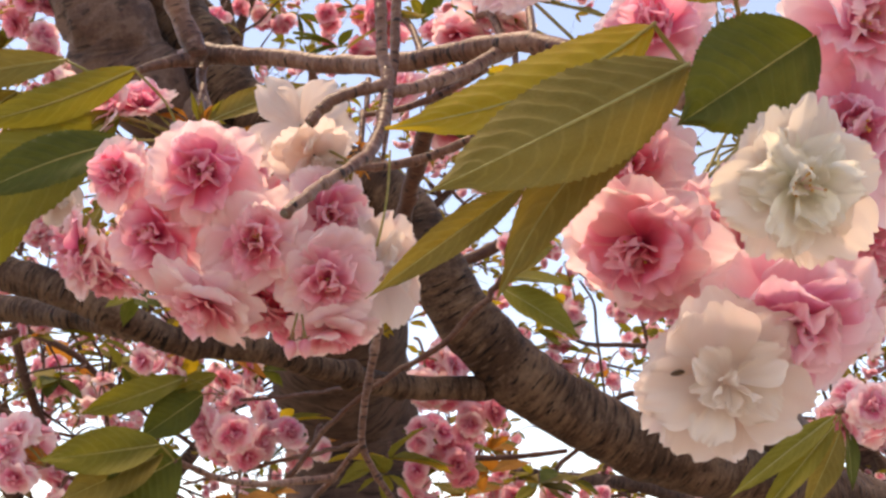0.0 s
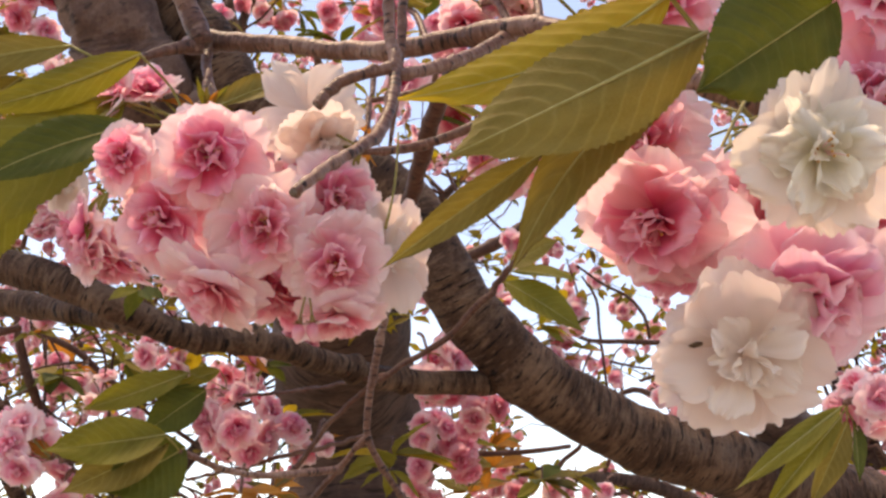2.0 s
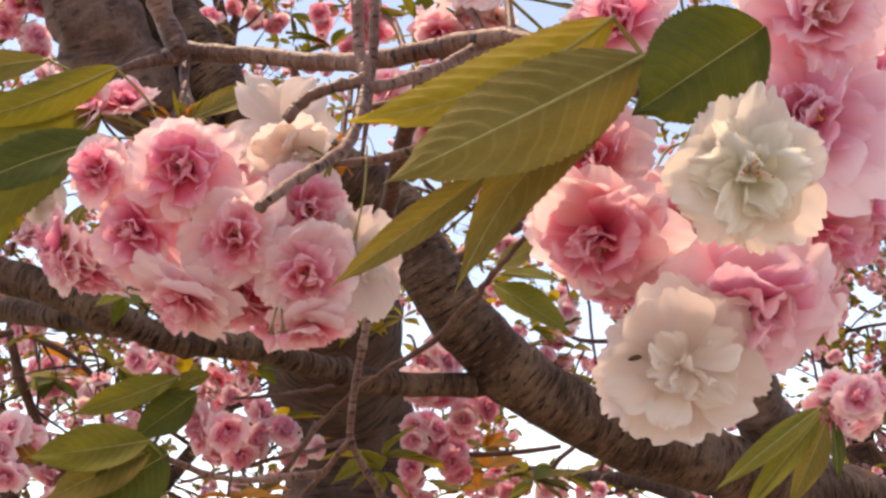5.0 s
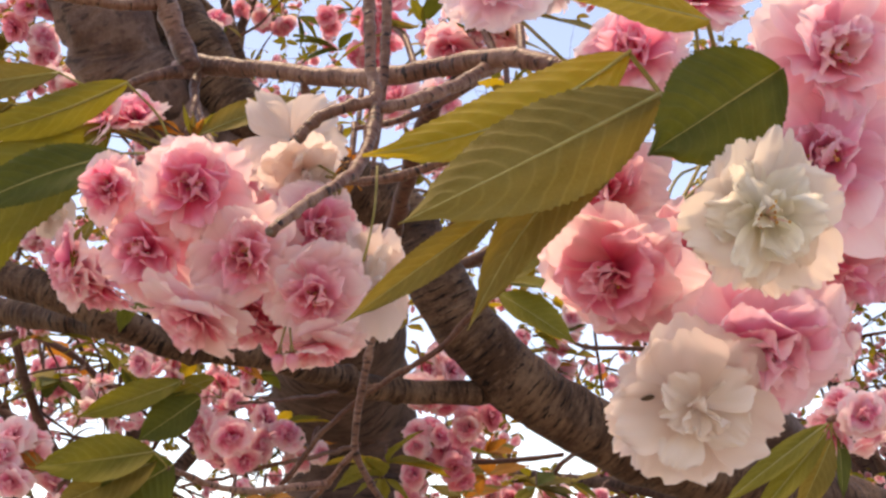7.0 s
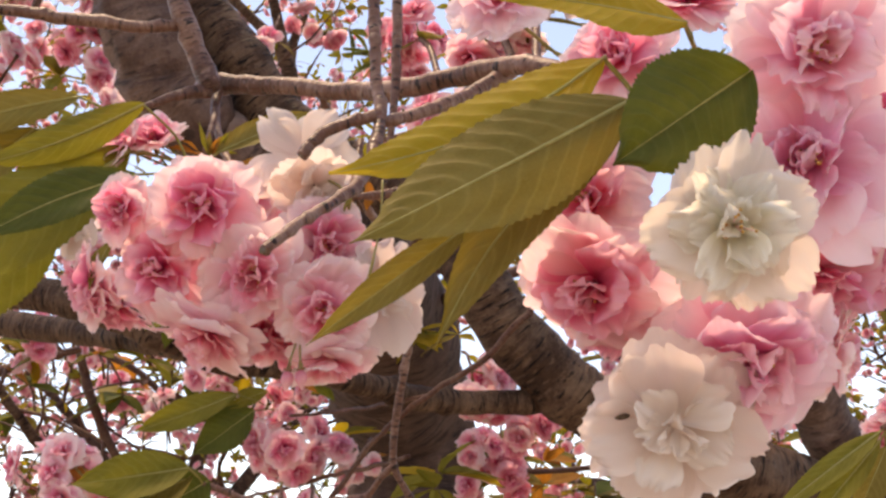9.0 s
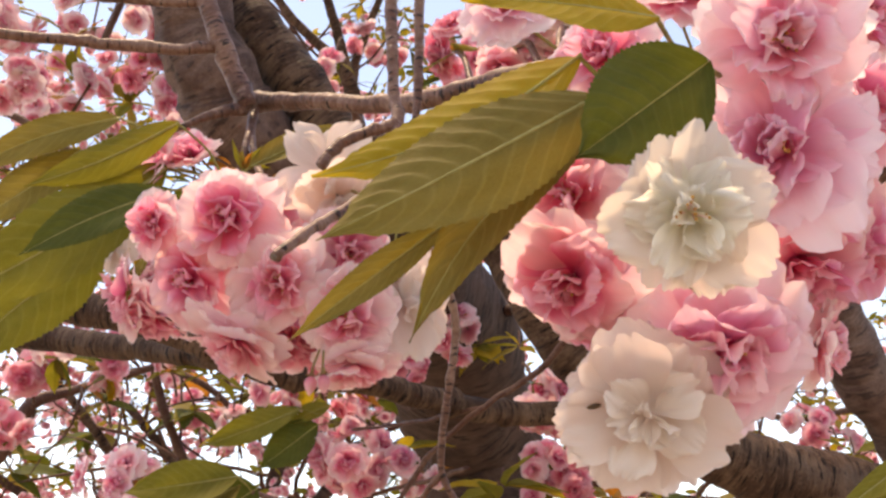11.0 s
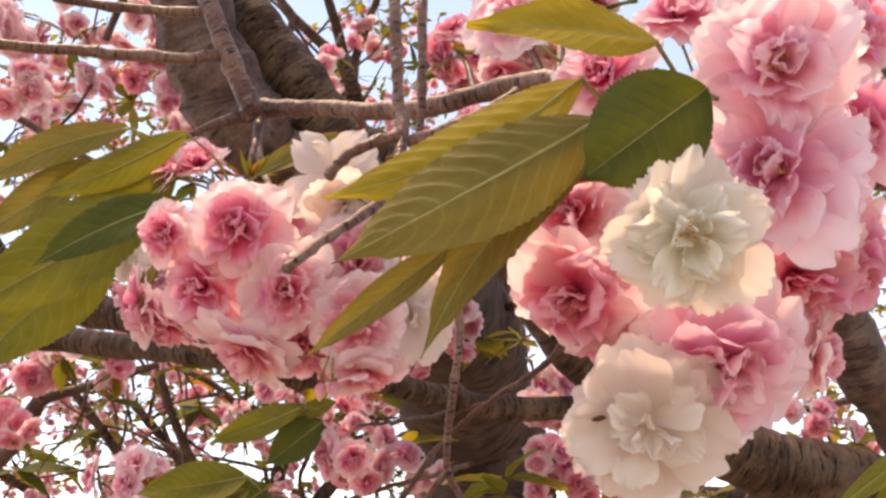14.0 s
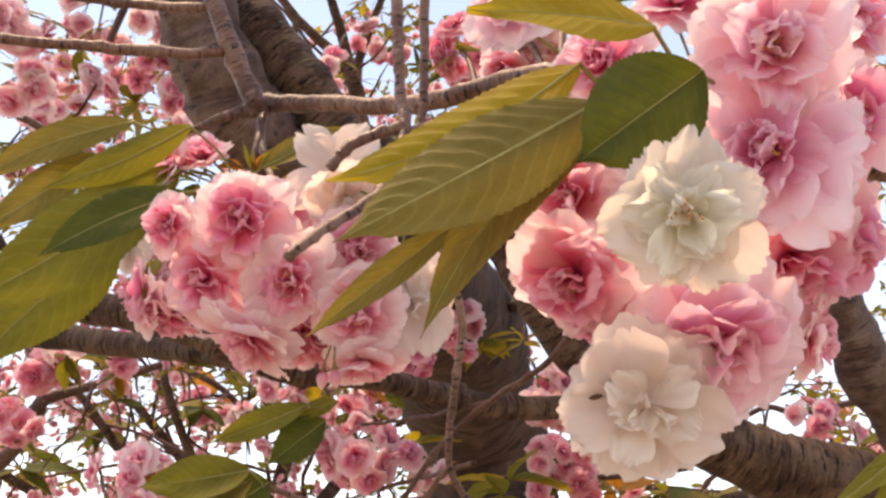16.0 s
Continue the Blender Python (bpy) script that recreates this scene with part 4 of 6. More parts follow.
limb("branch", [(-0.7758, 2.0429, 3.2267, 0.0108), (-0.6755, 2.1069, 3.1049, 0.0131), (-0.6026, 2.1439, 3.0405, 0.0155), (-0.5531, 2.1800, 2.9687, 0.0216), (-0.5379, 2.2388, 2.8246, 0.0278), (-0.4962, 2.2312, 2.5835, 0.0327)], BARK, segs=10, step=0.03, seed=36, grain=25.0)
limb("branch", [(-0.6154, 2.0686, 3.2279, 0.0124), (-0.5835, 2.1188, 3.1127, 0.0139), (-0.5592, 2.1677, 2.9975, 0.0170), (-0.5341, 2.2112, 2.8968, 0.0201)], BARK, segs=10, step=0.03, seed=37, grain=25.0)
limb("branch", [(-0.4589, 2.1777, 3.2918, 0.0096), (-0.5217, 2.2203, 3.1566, 0.0112), (-0.5523, 2.2126, 3.0245, 0.0142), (-0.5486, 2.2033, 2.9111, 0.0155)], BARK, segs=10, step=0.03, seed=38, grain=25.0)
limb("branch", [(-1.1278, 1.7641, 2.1264, 0.0048), (-1.0715, 1.7904, 2.0825, 0.0065), (-1.0157, 1.8210, 2.0274, 0.0083), (-0.9612, 1.8601, 1.9501, 0.0101), (-0.9066, 1.8991, 1.8729, 0.0119), (-0.8421, 1.9528, 1.7624, 0.0143)], BARK, segs=10, step=0.02, knots=0.1, seed=39, grain=30.0)
limb("branch", [(-1.1709, 1.7537, 1.8570, 0.0147), (-1.1011, 1.7443, 1.9102, 0.0158), (-1.0408, 1.7210, 1.9950, 0.0147), (-0.9998, 1.7693, 2.0275, 0.0104), (-0.9076, 1.8209, 2.0726, 0.0083), (-0.7883, 1.8270, 2.1067, 0.0071), (-0.6573, 1.8350, 2.1409, 0.0059)], BARK_RED, segs=10, step=0.02, knots=0.1, seed=40, grain=30.0)
limb("branch", [(-0.9199, 1.9698, 2.2424, 0.0079), (-0.9316, 2.0060, 2.1447, 0.0092), (-0.9168, 2.0418, 2.0594, 0.0105), (-0.8833, 2.0853, 1.9620, 0.0105), (-0.8246, 2.1376, 1.8526, 0.0092)], BARK_RED, segs=10, step=0.02, knots=0.1, seed=41, grain=30.0)
limb("twig", [(-0.9122, 2.0091, 2.1448, 0.0079), (-0.8115, 2.0443, 2.0967, 0.0079), (-0.7372, 2.0800, 2.0363, 0.0065), (-0.6617, 2.1064, 2.0002, 0.0052)], BARK_RED, segs=6, step=0.02, seed=42, grain=30.0)
limb("twig", [(-1.0157, 1.8210, 2.0274, 0.0071), (-1.0239, 1.7937, 2.0939, 0.0059), (-0.9856, 1.7781, 2.1497, 0.0048)], BARK_RED, segs=6, step=0.02, seed=43, grain=30.0)
limb("twig", [(-0.9086, 1.2609, 2.3939, 0.0057), (-0.8625, 1.2752, 2.3765, 0.0067), (-0.8081, 1.2977, 2.3414, 0.0067), (-0.7259, 1.3282, 2.2976, 0.0067)], BARK_RED, segs=6, step=0.02, seed=44, grain=30.0)



def side_twigs(seed, pts, count, length, r):
    """Thin bare side twigs along a branch, with small crooks."""
    rng = random.Random(seed)
    path = smooth_path(pts, 0.03)
    for k in range(count):
        p = Vector(path[rng.randrange(1, len(path))][:3])
        d = Vector((rng.gauss(0, 0.8), rng.gauss(0, 0.5), rng.gauss(0, 1.0))).normalized()
        ln = length * rng.uniform(0.6, 1.3)
        row = []
        for j in range(5):
            row.append((*p, r * (1 - 0.18 * j)))
            d = (d + Vector((rng.gauss(0, 0.22), rng.gauss(0, 0.2), rng.gauss(0, 0.22)))).normalized()
            p = p + d * ln / 4
        limb("twig", row, BARK_RED, segs=6, step=0.03, seed=seed + k, knots=0.05, grain=60.0)


side_twigs(400, [(-1.0157, 1.8210, 2.0274, 0.008), (-0.9066, 1.8991, 1.8729, 0.012), (-0.8421, 1.9528, 1.7624, 0.014)], 6, 0.22, 0.0042)
side_twigs(420, [(-0.9998, 1.7693, 2.0275, 0.010), (-0.7883, 1.8270, 2.1067, 0.007), (-0.6573, 1.8350, 2.1409, 0.006)], 7, 0.20, 0.0040)
side_twigs(440, [(-0.9316, 2.0060, 2.1447, 0.009), (-0.8833, 2.0853, 1.9620, 0.010), (-0.8246, 2.1376, 1.8526, 0.009)], 8, 0.26, 0.0045)
side_twigs(460, [(-0.8115, 2.0443, 2.0967, 0.008), (-0.7372, 2.0800, 2.0363, 0.006), (-0.6617, 2.1064, 2.0002, 0.005)], 6, 0.20, 0.0036)
side_twigs(480, [(0.4989, 2.1896, 2.0267, 0.010), (0.3591, 2.3401, 2.1977, 0.008), (0.3309, 2.2757, 2.3748, 0.005)], 7, 0.22, 0.0036)
side_twigs(500, [(-0.6026, 2.1439, 3.0405, 0.015), (-0.5379, 2.2388, 2.8246, 0.027)], 7, 0.30, 0.0050)

# ---------------------------------------------------------------- the hanging cluster over the cut twigs
blossom((-0.1081, 0.3937, 1.7795), (0.10, -0.93, -0.34), (-0.1070, 0.4457, 1.8169), "pink", 1.04, 1, 1.00, 1.00, "soft pink double blossom with frilled petals in the hanging cluster", "blossoms of the hanging cluster")
blossom((-0.1482, 0.3990, 1.7815), (-0.25, -0.93, -0.26), (-0.1070, 0.4457, 1.8169), "pink", 0.68, 2, 1.00, 1.00, "small deeper pink double blossom at the cluster's edge", "blossoms of the hanging cluster")
blossom((-0.1299, 0.4101, 1.7564), (-0.33, -0.83, -0.45), (-0.1070, 0.4457, 1.8169), "pink", 1.04, 3, 1.00, 1.00, "soft pink double blossom with frilled petals in the hanging cluster", "blossoms of the hanging cluster")
blossom((-0.0828, 0.4019, 1.7501), (0.00, -0.90, -0.43), (-0.1070, 0.4457, 1.8169), "pale", 0.99, 4, 1.00, 1.00, "pale blush double blossom with frilled rim petals in the cluster", "blossoms of the hanging cluster")
blossom((-0.0552, 0.4124, 1.7680), (0.42, -0.86, -0.28), (-0.0415, 0.4029, 1.7887), "pale", 0.95, 5, 1.00, 1.00, "soft pink double blossom with frilled petals in the hanging cluster", "blossoms of the hanging cluster")
blossom((-0.0517, 0.4073, 1.7342), (0.10, -0.87, -0.47), (-0.0415, 0.4029, 1.7887), "pale", 0.94, 6, 1.00, 1.00, "pink and white double blossom showing its stamens", "blossoms of the hanging cluster")
blossom((-0.1072, 0.4179, 1.7282), (-0.33, -0.25, -0.91), (-0.1070, 0.4457, 1.8169), "pale", 1.07, 7, 1.00, 1.00, "pale blush double blossom with frilled rim petals in the cluster", "blossoms of the hanging cluster")
blossom((-0.0310, 0.4285, 1.7462), (0.74, -0.64, -0.23), (-0.0415, 0.4029, 1.7887), "cream", 1.11, 8, 1.00, 0.60, "pale blossom seen from its side with broad notched petals", "blossoms of the hanging cluster")
blossom((-0.0515, 0.4207, 1.7153), (0.09, 0.01, -1.00), (-0.0415, 0.4029, 1.7887), "pale", 0.85, 9, 1.00, 1.00, "pale blush double blossom with frilled rim petals in the cluster", "blossoms of the hanging cluster")
blossom((-0.0908, 0.4424, 1.7357), (0.11, -0.49, -0.87), (-0.1070, 0.4457, 1.8169), "pink", 0.90, 10, 1.00, 1.00, "soft pink double blossom with frilled petals in the hanging cluster", "blossoms of the hanging cluster")
blossom((-0.1736, 0.4333, 1.7568), (-0.84, -0.46, -0.28), (-0.1070, 0.4457, 1.8169), "pink", 0.90, 11, 1.00, 1.00, "soft pink double blossom with frilled petals in the hanging cluster", "blossoms of the hanging cluster")
blossom((-0.1614, 0.4360, 1.7483), (-0.39, -0.19, -0.90), (-0.1070, 0.4457, 1.8169), "pink", 0.84, 12, 1.00, 1.00, "soft pink double blossom with frilled petals in the hanging cluster", "blossoms of the hanging cluster")
blossom((-0.0700, 0.4202, 1.8173), (0.12, -0.99, 0.01), (-0.0415, 0.4029, 1.7887), "cream", 1.09, 13, 1.00, 0.30, "white blossom seen from behind with broad notched petals", "blossoms of the hanging cluster")
blossom((-0.0620, 0.4130, 1.7985), (0.45, -0.45, -0.77), (-0.0415, 0.4029, 1.7887), "cream", 0.80, 14, 0.90, 0.60, "cream-white blossom hanging with sunlit edges", "blossoms of the hanging cluster")
blossom((-0.2027, 0.4620, 1.7959), (-0.50, -0.82, -0.28), (-0.1070, 0.4457, 1.8169), "cream", 0.62, 15, 1.00, 0.40, "cream-white flat open double blossom, lightly specked", "blossoms of the hanging cluster")
blossom((-0.1045, 0.4257, 1.7956), (0.71, -0.66, -0.24), (-0.1070, 0.4457, 1.8169), "pale", 0.91, 16, 1.00, 1.00, "pale blush double blossom with frilled rim petals in the cluster", "blossoms of the hanging cluster")
blossom((-0.1144, 0.4404, 1.7582), (0.00, -0.72, -0.69), (-0.1070, 0.4457, 1.8169), "pink", 0.91, 17, 1.00, 1.00, "soft pink double blossom with frilled petals in the hanging cluster", "blossoms of the hanging cluster")
blossom((-0.0721, 0.4273, 1.7782), (-0.10, -0.99, -0.03), (-0.0415, 0.4029, 1.7887), "pink", 0.78, 18, 1.00, 1.00, "soft pink double blossom with frilled petals in the hanging cluster", "blossoms of the hanging cluster")
blossom((-0.0421, 0.4365, 1.7619), (0.78, -0.57, 0.27), (-0.0415, 0.4029, 1.7887), "pale", 0.91, 19, 1.00, 1.00, "pale blush double blossom with frilled rim petals in the cluster", "blossoms of the hanging cluster")
blossom((-0.0734, 0.4489, 1.7289), (-0.00, -0.35, -0.94), (-0.0415, 0.4029, 1.7887), "pink", 0.73, 20, 1.00, 1.00, "soft pink double blossom with frilled petals in the hanging cluster", "blossoms of the hanging cluster")
bud((-0.0655, 0.3998, 1.7034), (-0.10, 0.10, -0.99), (-0.0650, 0.4150, 1.7259), 0.52, 0)
bud((-0.0600, 0.3996, 1.7039), (0.10, 0.10, -0.99), (-0.0650, 0.4150, 1.7259), 0.52, 1)
blossom((-0.1736, 0.4510, 1.8402), (-0.57, -0.80, 0.20), (-0.1389, 0.4522, 1.8284), "pink", 0.72, 31, 0.70, 0.60, "deep pink half-open double blossom among leaves", "blossoms of the leafy spray")
blossom((-0.1627, 0.4588, 1.8469), (0.12, -0.82, 0.56), (-0.1389, 0.4522, 1.8284), "pink", 0.74, 32, 0.75, 0.70, "deep pink half-open double blossom among leaves", "blossoms of the leafy spray")

# ---------------------------------------------------------------- the nearest cluster
blossom((0.0814, 0.2006, 1.6888), (0.03, -0.91, -0.40), (0.1464, 0.3721, 1.7860), "white", 0.78, 71, 1.20, 1.00, "white double blossom with a cream heart, facing out", "blossoms of the nearest cluster")
cream_blossom = blossom((0.0714, 0.2370, 1.6512), (0.06, -0.82, -0.57), (0.1464, 0.3721, 1.7860), "cream", 0.86, 52, 1.25, 1.00, "cream-white flat open double blossom, lightly specked", "blossoms of the nearest cluster")
fleck(cream_blossom, (0.0583, 0.2322, 1.6519), (0.06, -0.82, -0.57), 0.0036, 0.0016, 0.3)
fleck(cream_blossom, (0.0794, 0.2400, 1.6429), (0.06, -0.82, -0.57), 0.0026, 0.0012, 0.9)
blossom((0.1094, 0.2161, 1.7415), (0.05, -0.95, -0.31), (0.1464, 0.3721, 1.7860), "blush", 0.91, 53, 1.00, 1.00, "large soft pink double blossom with open stamens", "blossoms of the nearest cluster")
blossom((0.1092, 0.2252, 1.7141), (-0.41, -0.91, -0.06), (0.1464, 0.3721, 1.7860), "lilac", 0.93, 54, 1.00, 1.00, "lilac-pink blossom folded sideways with tight ruffles", "blossoms of the nearest cluster")
blossom((0.0914, 0.2407, 1.6690), (-0.01, -0.82, -0.57), (0.1464, 0.3721, 1.7860), "lilac", 0.93, 55, 1.00, 1.00, "lilac-pink double blossom with ruffled heart petals", "blossoms of the nearest cluster")
blossom((0.0556, 0.2452, 1.6918), (-0.52, -0.50, -0.69), (0.1464, 0.3721, 1.7860), "pink", 0.90, 56, 1.00, 1.00, "pink double blossom turned aside beneath the leaves", "blossoms of the nearest cluster")
blossom((0.0634, 0.2635, 1.6873), (-0.29, -0.14, -0.95), (0.1464, 0.3721, 1.7860), "pink", 0.77, 57, 1.00, 1.00, "soft pink double blossom with frilled petals in the hanging cluster", "blossoms of the nearest cluster")
blossom((0.1146, 0.2533, 1.6972), (0.17, -0.31, -0.94), (0.1464, 0.3721, 1.7860), "pink", 0.90, 58, 1.00, 1.00, "soft pink double blossom with frilled petals in the hanging cluster", "blossoms of the nearest cluster")
blossom((0.1335, 0.2521, 1.7379), (0.65, -0.73, -0.20), (0.1464, 0.3721, 1.7860), "pink", 0.83, 59, 1.00, 1.00, "soft pink double blossom with frilled petals in the hanging cluster", "blossoms of the nearest cluster")
blossom((0.0674, 0.2567, 1.7661), (-0.41, -0.91, 0.03), (0.1464, 0.3721, 1.7860), "pink", 0.75, 60, 1.00, 1.00, "soft pink double blossom with frilled petals in the hanging cluster", "blossoms of the nearest cluster")
blossom((0.1198, 0.2642, 1.6752), (0.89, -0.27, -0.37), (0.1464, 0.3721, 1.7860), "pale", 0.60, 61, 1.00, 1.00, "pale blush double blossom with frilled rim petals in the cluster", "blossoms of the nearest cluster")
blossom((0.0562, 0.2567, 1.7195), (-0.51, -0.86, -0.07), (0.1464, 0.3721, 1.7860), "pale", 0.75, 62, 1.00, 1.00, "pale blush double blossom with frilled rim petals in the cluster", "blossoms of the nearest cluster")
blossom((0.1311, 0.2650, 1.7030), (0.60, -0.56, -0.57), (0.1464, 0.3721, 1.7860), "pink", 0.79, 63, 1.00, 1.00, "soft pink double blossom with frilled petals in the hanging cluster", "blossoms of the nearest cluster")
blossom((0.0928, 0.2706, 1.7955), (0.02, -0.92, 0.40), (0.1464, 0.3721, 1.7860), "pink", 0.63, 64, 1.00, 1.00, "soft pink double blossom with frilled petals in the hanging cluster", "blossoms of the nearest cluster")
blossom((0.1432, 0.2641, 1.7791), (0.67, -0.74, 0.03), (0.1464, 0.3721, 1.7860), "pink", 0.79, 65, 1.00, 1.00, "soft pink double blossom with frilled petals in the hanging cluster", "blossoms of the nearest cluster")
blossom((0.0742, 0.2730, 1.7017), (0.13, -0.76, -0.64), (0.1464, 0.3721, 1.7860), "pink", 0.76, 66, 1.00, 1.00, "soft pink double blossom with frilled petals in the hanging cluster", "blossoms of the nearest cluster")
blossom((0.0965, 0.2645, 1.7060), (0.24, -0.80, -0.55), (0.1464, 0.3721, 1.7860), "pink", 0.81, 67, 1.00, 1.00, "soft pink double blossom with frilled petals in the hanging cluster", "blossoms of the nearest cluster")
blossom((0.1218, 0.2657, 1.7129), (0.54, -0.78, -0.33), (0.1464, 0.3721, 1.7860), "pink", 0.81, 68, 1.00, 1.00, "soft pink double blossom with frilled petals in the hanging cluster", "blossoms of the nearest cluster")
blossom((0.0305, 0.3483, 1.8538), (-0.26, -0.96, 0.08), (0.1464, 0.3721, 1.7860), "blush", 0.94, 69, 1.00, 1.00, "pale blush double blossom with frilled rim petals in the cluster", "blossoms of the nearest cluster")

# ---------------------------------------------------------------- leaves by the nearest cluster
leaf((0.0634, 0.2128, 1.7282), (-0.0045, 0.1976, 1.6836), (0.29, -0.96, 0.06), 0.0280, LEAF_OLIVE, -0.05, -0.12, 0.08, 1, (0.0682, 0.2316, 1.7377), 0.00, 0.00, "olive-green leaf with pale ribs seen from below", "leaves by the nearest cluster")
leaf((0.0593, 0.2275, 1.7500), (-0.0147, 0.2157, 1.7164), (0.07, -0.98, 0.17), 0.0238, LEAF_YELLOW, 0.10, 0.15, 0.15, 2, (0.0682, 0.2316, 1.7377), 0.00, -0.10, "yellow-green sunlit leaf with sunken side veins", "leaves by the nearest cluster")
leaf((0.0621, 0.2262, 1.7268), (0.0129, 0.2208, 1.6677), (-0.13, -0.98, -0.16), 0.0180, LEAF_OLIVE, 0.06, 0.25, 0.15, 3, (0.0682, 0.2316, 1.7377), 0.00, 0.08, "drooping olive-brown leaf with a long drawn tip", "leaves by the nearest cluster")
leaf((0.0219, 0.2281, 1.7014), (-0.0181, 0.2206, 1.6683), (0.25, -0.96, -0.08), 0.0100, LEAF_OLIVE, 0.08, 0.35, 0.15, 4, (0.0585, 0.2315, 1.7339), 0.00, 0.00, "narrow folded olive leaf", "leaves by the nearest cluster")
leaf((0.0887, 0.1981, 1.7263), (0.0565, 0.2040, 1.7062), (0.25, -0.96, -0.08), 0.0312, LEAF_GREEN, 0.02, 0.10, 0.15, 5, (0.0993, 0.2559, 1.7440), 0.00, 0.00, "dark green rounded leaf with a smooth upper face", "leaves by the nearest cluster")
leaf((0.0808, 0.2211, 1.7558), (0.0276, 0.2089, 1.7566), (0.15, -0.93, 0.34), 0.0235, LEAF_YELLOW, -0.04, 0.20, 0.15, 6, (0.0914, 0.2508, 1.7536), 0.00, 0.05, "yellow-green leaf seen from its side, veined", "leaves by the nearest cluster")
leaf((0.0632, 0.2305, 1.7329), (0.0542, 0.2301, 1.7245), (0.16, -0.98, -0.08), 0.0079, LEAF_YELLOW, 0.10, 0.25, 0.15, 7, (0.0682, 0.2316, 1.7377), 0.00, 0.00, "small yellow leaf tip by the stalk", "leaves by the nearest cluster")

# ---------------------------------------------------------------- leaves of the spray beside the hanging cluster
leaf((-0.2018, 0.4450, 1.8702), (-0.2932, 0.4300, 1.8302), (0.05, -0.93, -0.36), 0.0222, LEAF_OLIVE, 0.06, 0.14, 0.12, 11, (-0.1389, 0.4522, 1.8284), 0.00, 0.05, "long olive leaf with a folded midrib", "leaves of the leafy spray")
# This leaf and the next: greener, and darkened to stand for shade.
leaf((-0.1590, 0.4300, 1.8559), (-0.2404, 0.4200, 1.8183), (0.10, -0.95, -0.30), 0.0217, LEAF_MID, 0.05, -0.16, 0.14, 12, (-0.1389, 0.4522, 1.8284), 0.00, -0.04, "green-olive leaf with a bowed midrib seen from below, toned for shade", "leaves of the leafy spray")
leaf((-0.1702, 0.4450, 1.8365), (-0.2836, 0.4200, 1.7511), (0.06, -0.96, -0.26), 0.0501, LEAF_MID, 0.05, 0.14, 0.15, 14, (-0.1389, 0.4522, 1.8284), 0.00, -0.04, "broad drooping green-olive leaf, toned for shade", "leaves of the leafy spray")
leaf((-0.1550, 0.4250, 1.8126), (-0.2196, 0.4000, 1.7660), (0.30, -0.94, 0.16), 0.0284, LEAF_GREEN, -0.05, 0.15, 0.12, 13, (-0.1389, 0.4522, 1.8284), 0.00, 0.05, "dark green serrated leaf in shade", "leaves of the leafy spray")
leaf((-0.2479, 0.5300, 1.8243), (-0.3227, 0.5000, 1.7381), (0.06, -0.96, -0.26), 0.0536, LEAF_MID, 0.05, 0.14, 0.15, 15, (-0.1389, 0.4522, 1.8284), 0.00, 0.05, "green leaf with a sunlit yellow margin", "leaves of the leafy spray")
# Sun on this leaf is painted by its brighter yellow material.
leaf((-0.1917, 0.4650, 1.8646), (-0.2878, 0.4500, 1.8451), (0.07, -0.80, 0.58), 0.0151, LEAF_YELLOW, 0.06, 0.20, 0.15, 16, (-0.1389, 0.4522, 1.8284), 0.00, -0.04, "leaf half behind another, coloured yellow as if sunlit", "leaves of the leafy spray")
leaf((-0.2308, 0.4550, 1.8567), (-0.2913, 0.4400, 1.8045), (0.25, -0.95, -0.10), 0.0269, LEAF_OLIVE, 0.06, 0.15, 0.15, 26, (-0.1389, 0.4522, 1.8284), 0.00, -0.04, "olive leaf with a brownish blush", "leaves of the leafy spray")
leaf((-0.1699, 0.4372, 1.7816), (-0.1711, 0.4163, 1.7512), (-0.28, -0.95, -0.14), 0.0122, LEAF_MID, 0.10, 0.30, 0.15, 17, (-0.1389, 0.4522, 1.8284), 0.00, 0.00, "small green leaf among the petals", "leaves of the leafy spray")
leaf((-0.1240, 0.4496, 1.8354), (-0.0731, 0.4590, 1.8682), (0.00, -0.99, 0.11), 0.0182, LEAF_OLIVE, 0.10, 0.30, 0.15, 18, (-0.1389, 0.4522, 1.8284), 0.00, 0.00, "bronze-green young leaf on the spur", "leaves of the leafy spray")
leaf((-0.1181, 0.4542, 1.8228), (-0.0837, 0.4418, 1.8278), (0.18, -0.98, 0.11), 0.0147, LEAF_BRONZE, 0.20, 0.30, 0.15, 19, (-0.1389, 0.4522, 1.8284), 0.00, 0.00, "small bronze young leaf on the spur", "leaves of the leafy spray")
leaf((-0.1288, 0.4546, 1.8364), (-0.1344, 0.4440, 1.8508), (-0.39, -0.92, -0.05), 0.0042, LEAF_MID, 0.10, 0.50, 0.15, 20, (-0.1389, 0.4522, 1.8284), 0.00, 0.00, "small pointed bud scale leaf, green", "bud scales")
leaf((-0.1288, 0.4546, 1.8364), (-0.1284, 0.4456, 1.8466), (-0.14, -0.99, -0.06), 0.0042, LEAF_OLIVE, 0.10, 0.50, 0.15, 21, (-0.1389, 0.4522, 1.8284), 0.00, 0.00, "small pointed bud scale leaf, green", "bud scales")
leaf((-0.1288, 0.4546, 1.8364), (-0.1225, 0.4466, 1.8438), (0.14, -0.99, -0.06), 0.0042, LEAF_BRONZE, 0.10, 0.50, 0.15, 22, (-0.1389, 0.4522, 1.8284), 0.00, 0.00, "small pointed bud scale leaf, green", "bud scales")
leaf((-0.1288, 0.4546, 1.8364), (-0.1165, 0.4456, 1.8466), (0.40, -0.92, -0.05), 0.0042, LEAF_MID, 0.10, 0.50, 0.15, 23, (-0.1389, 0.4522, 1.8284), 0.00, 0.00, "small pointed bud scale leaf, green", "bud scales")

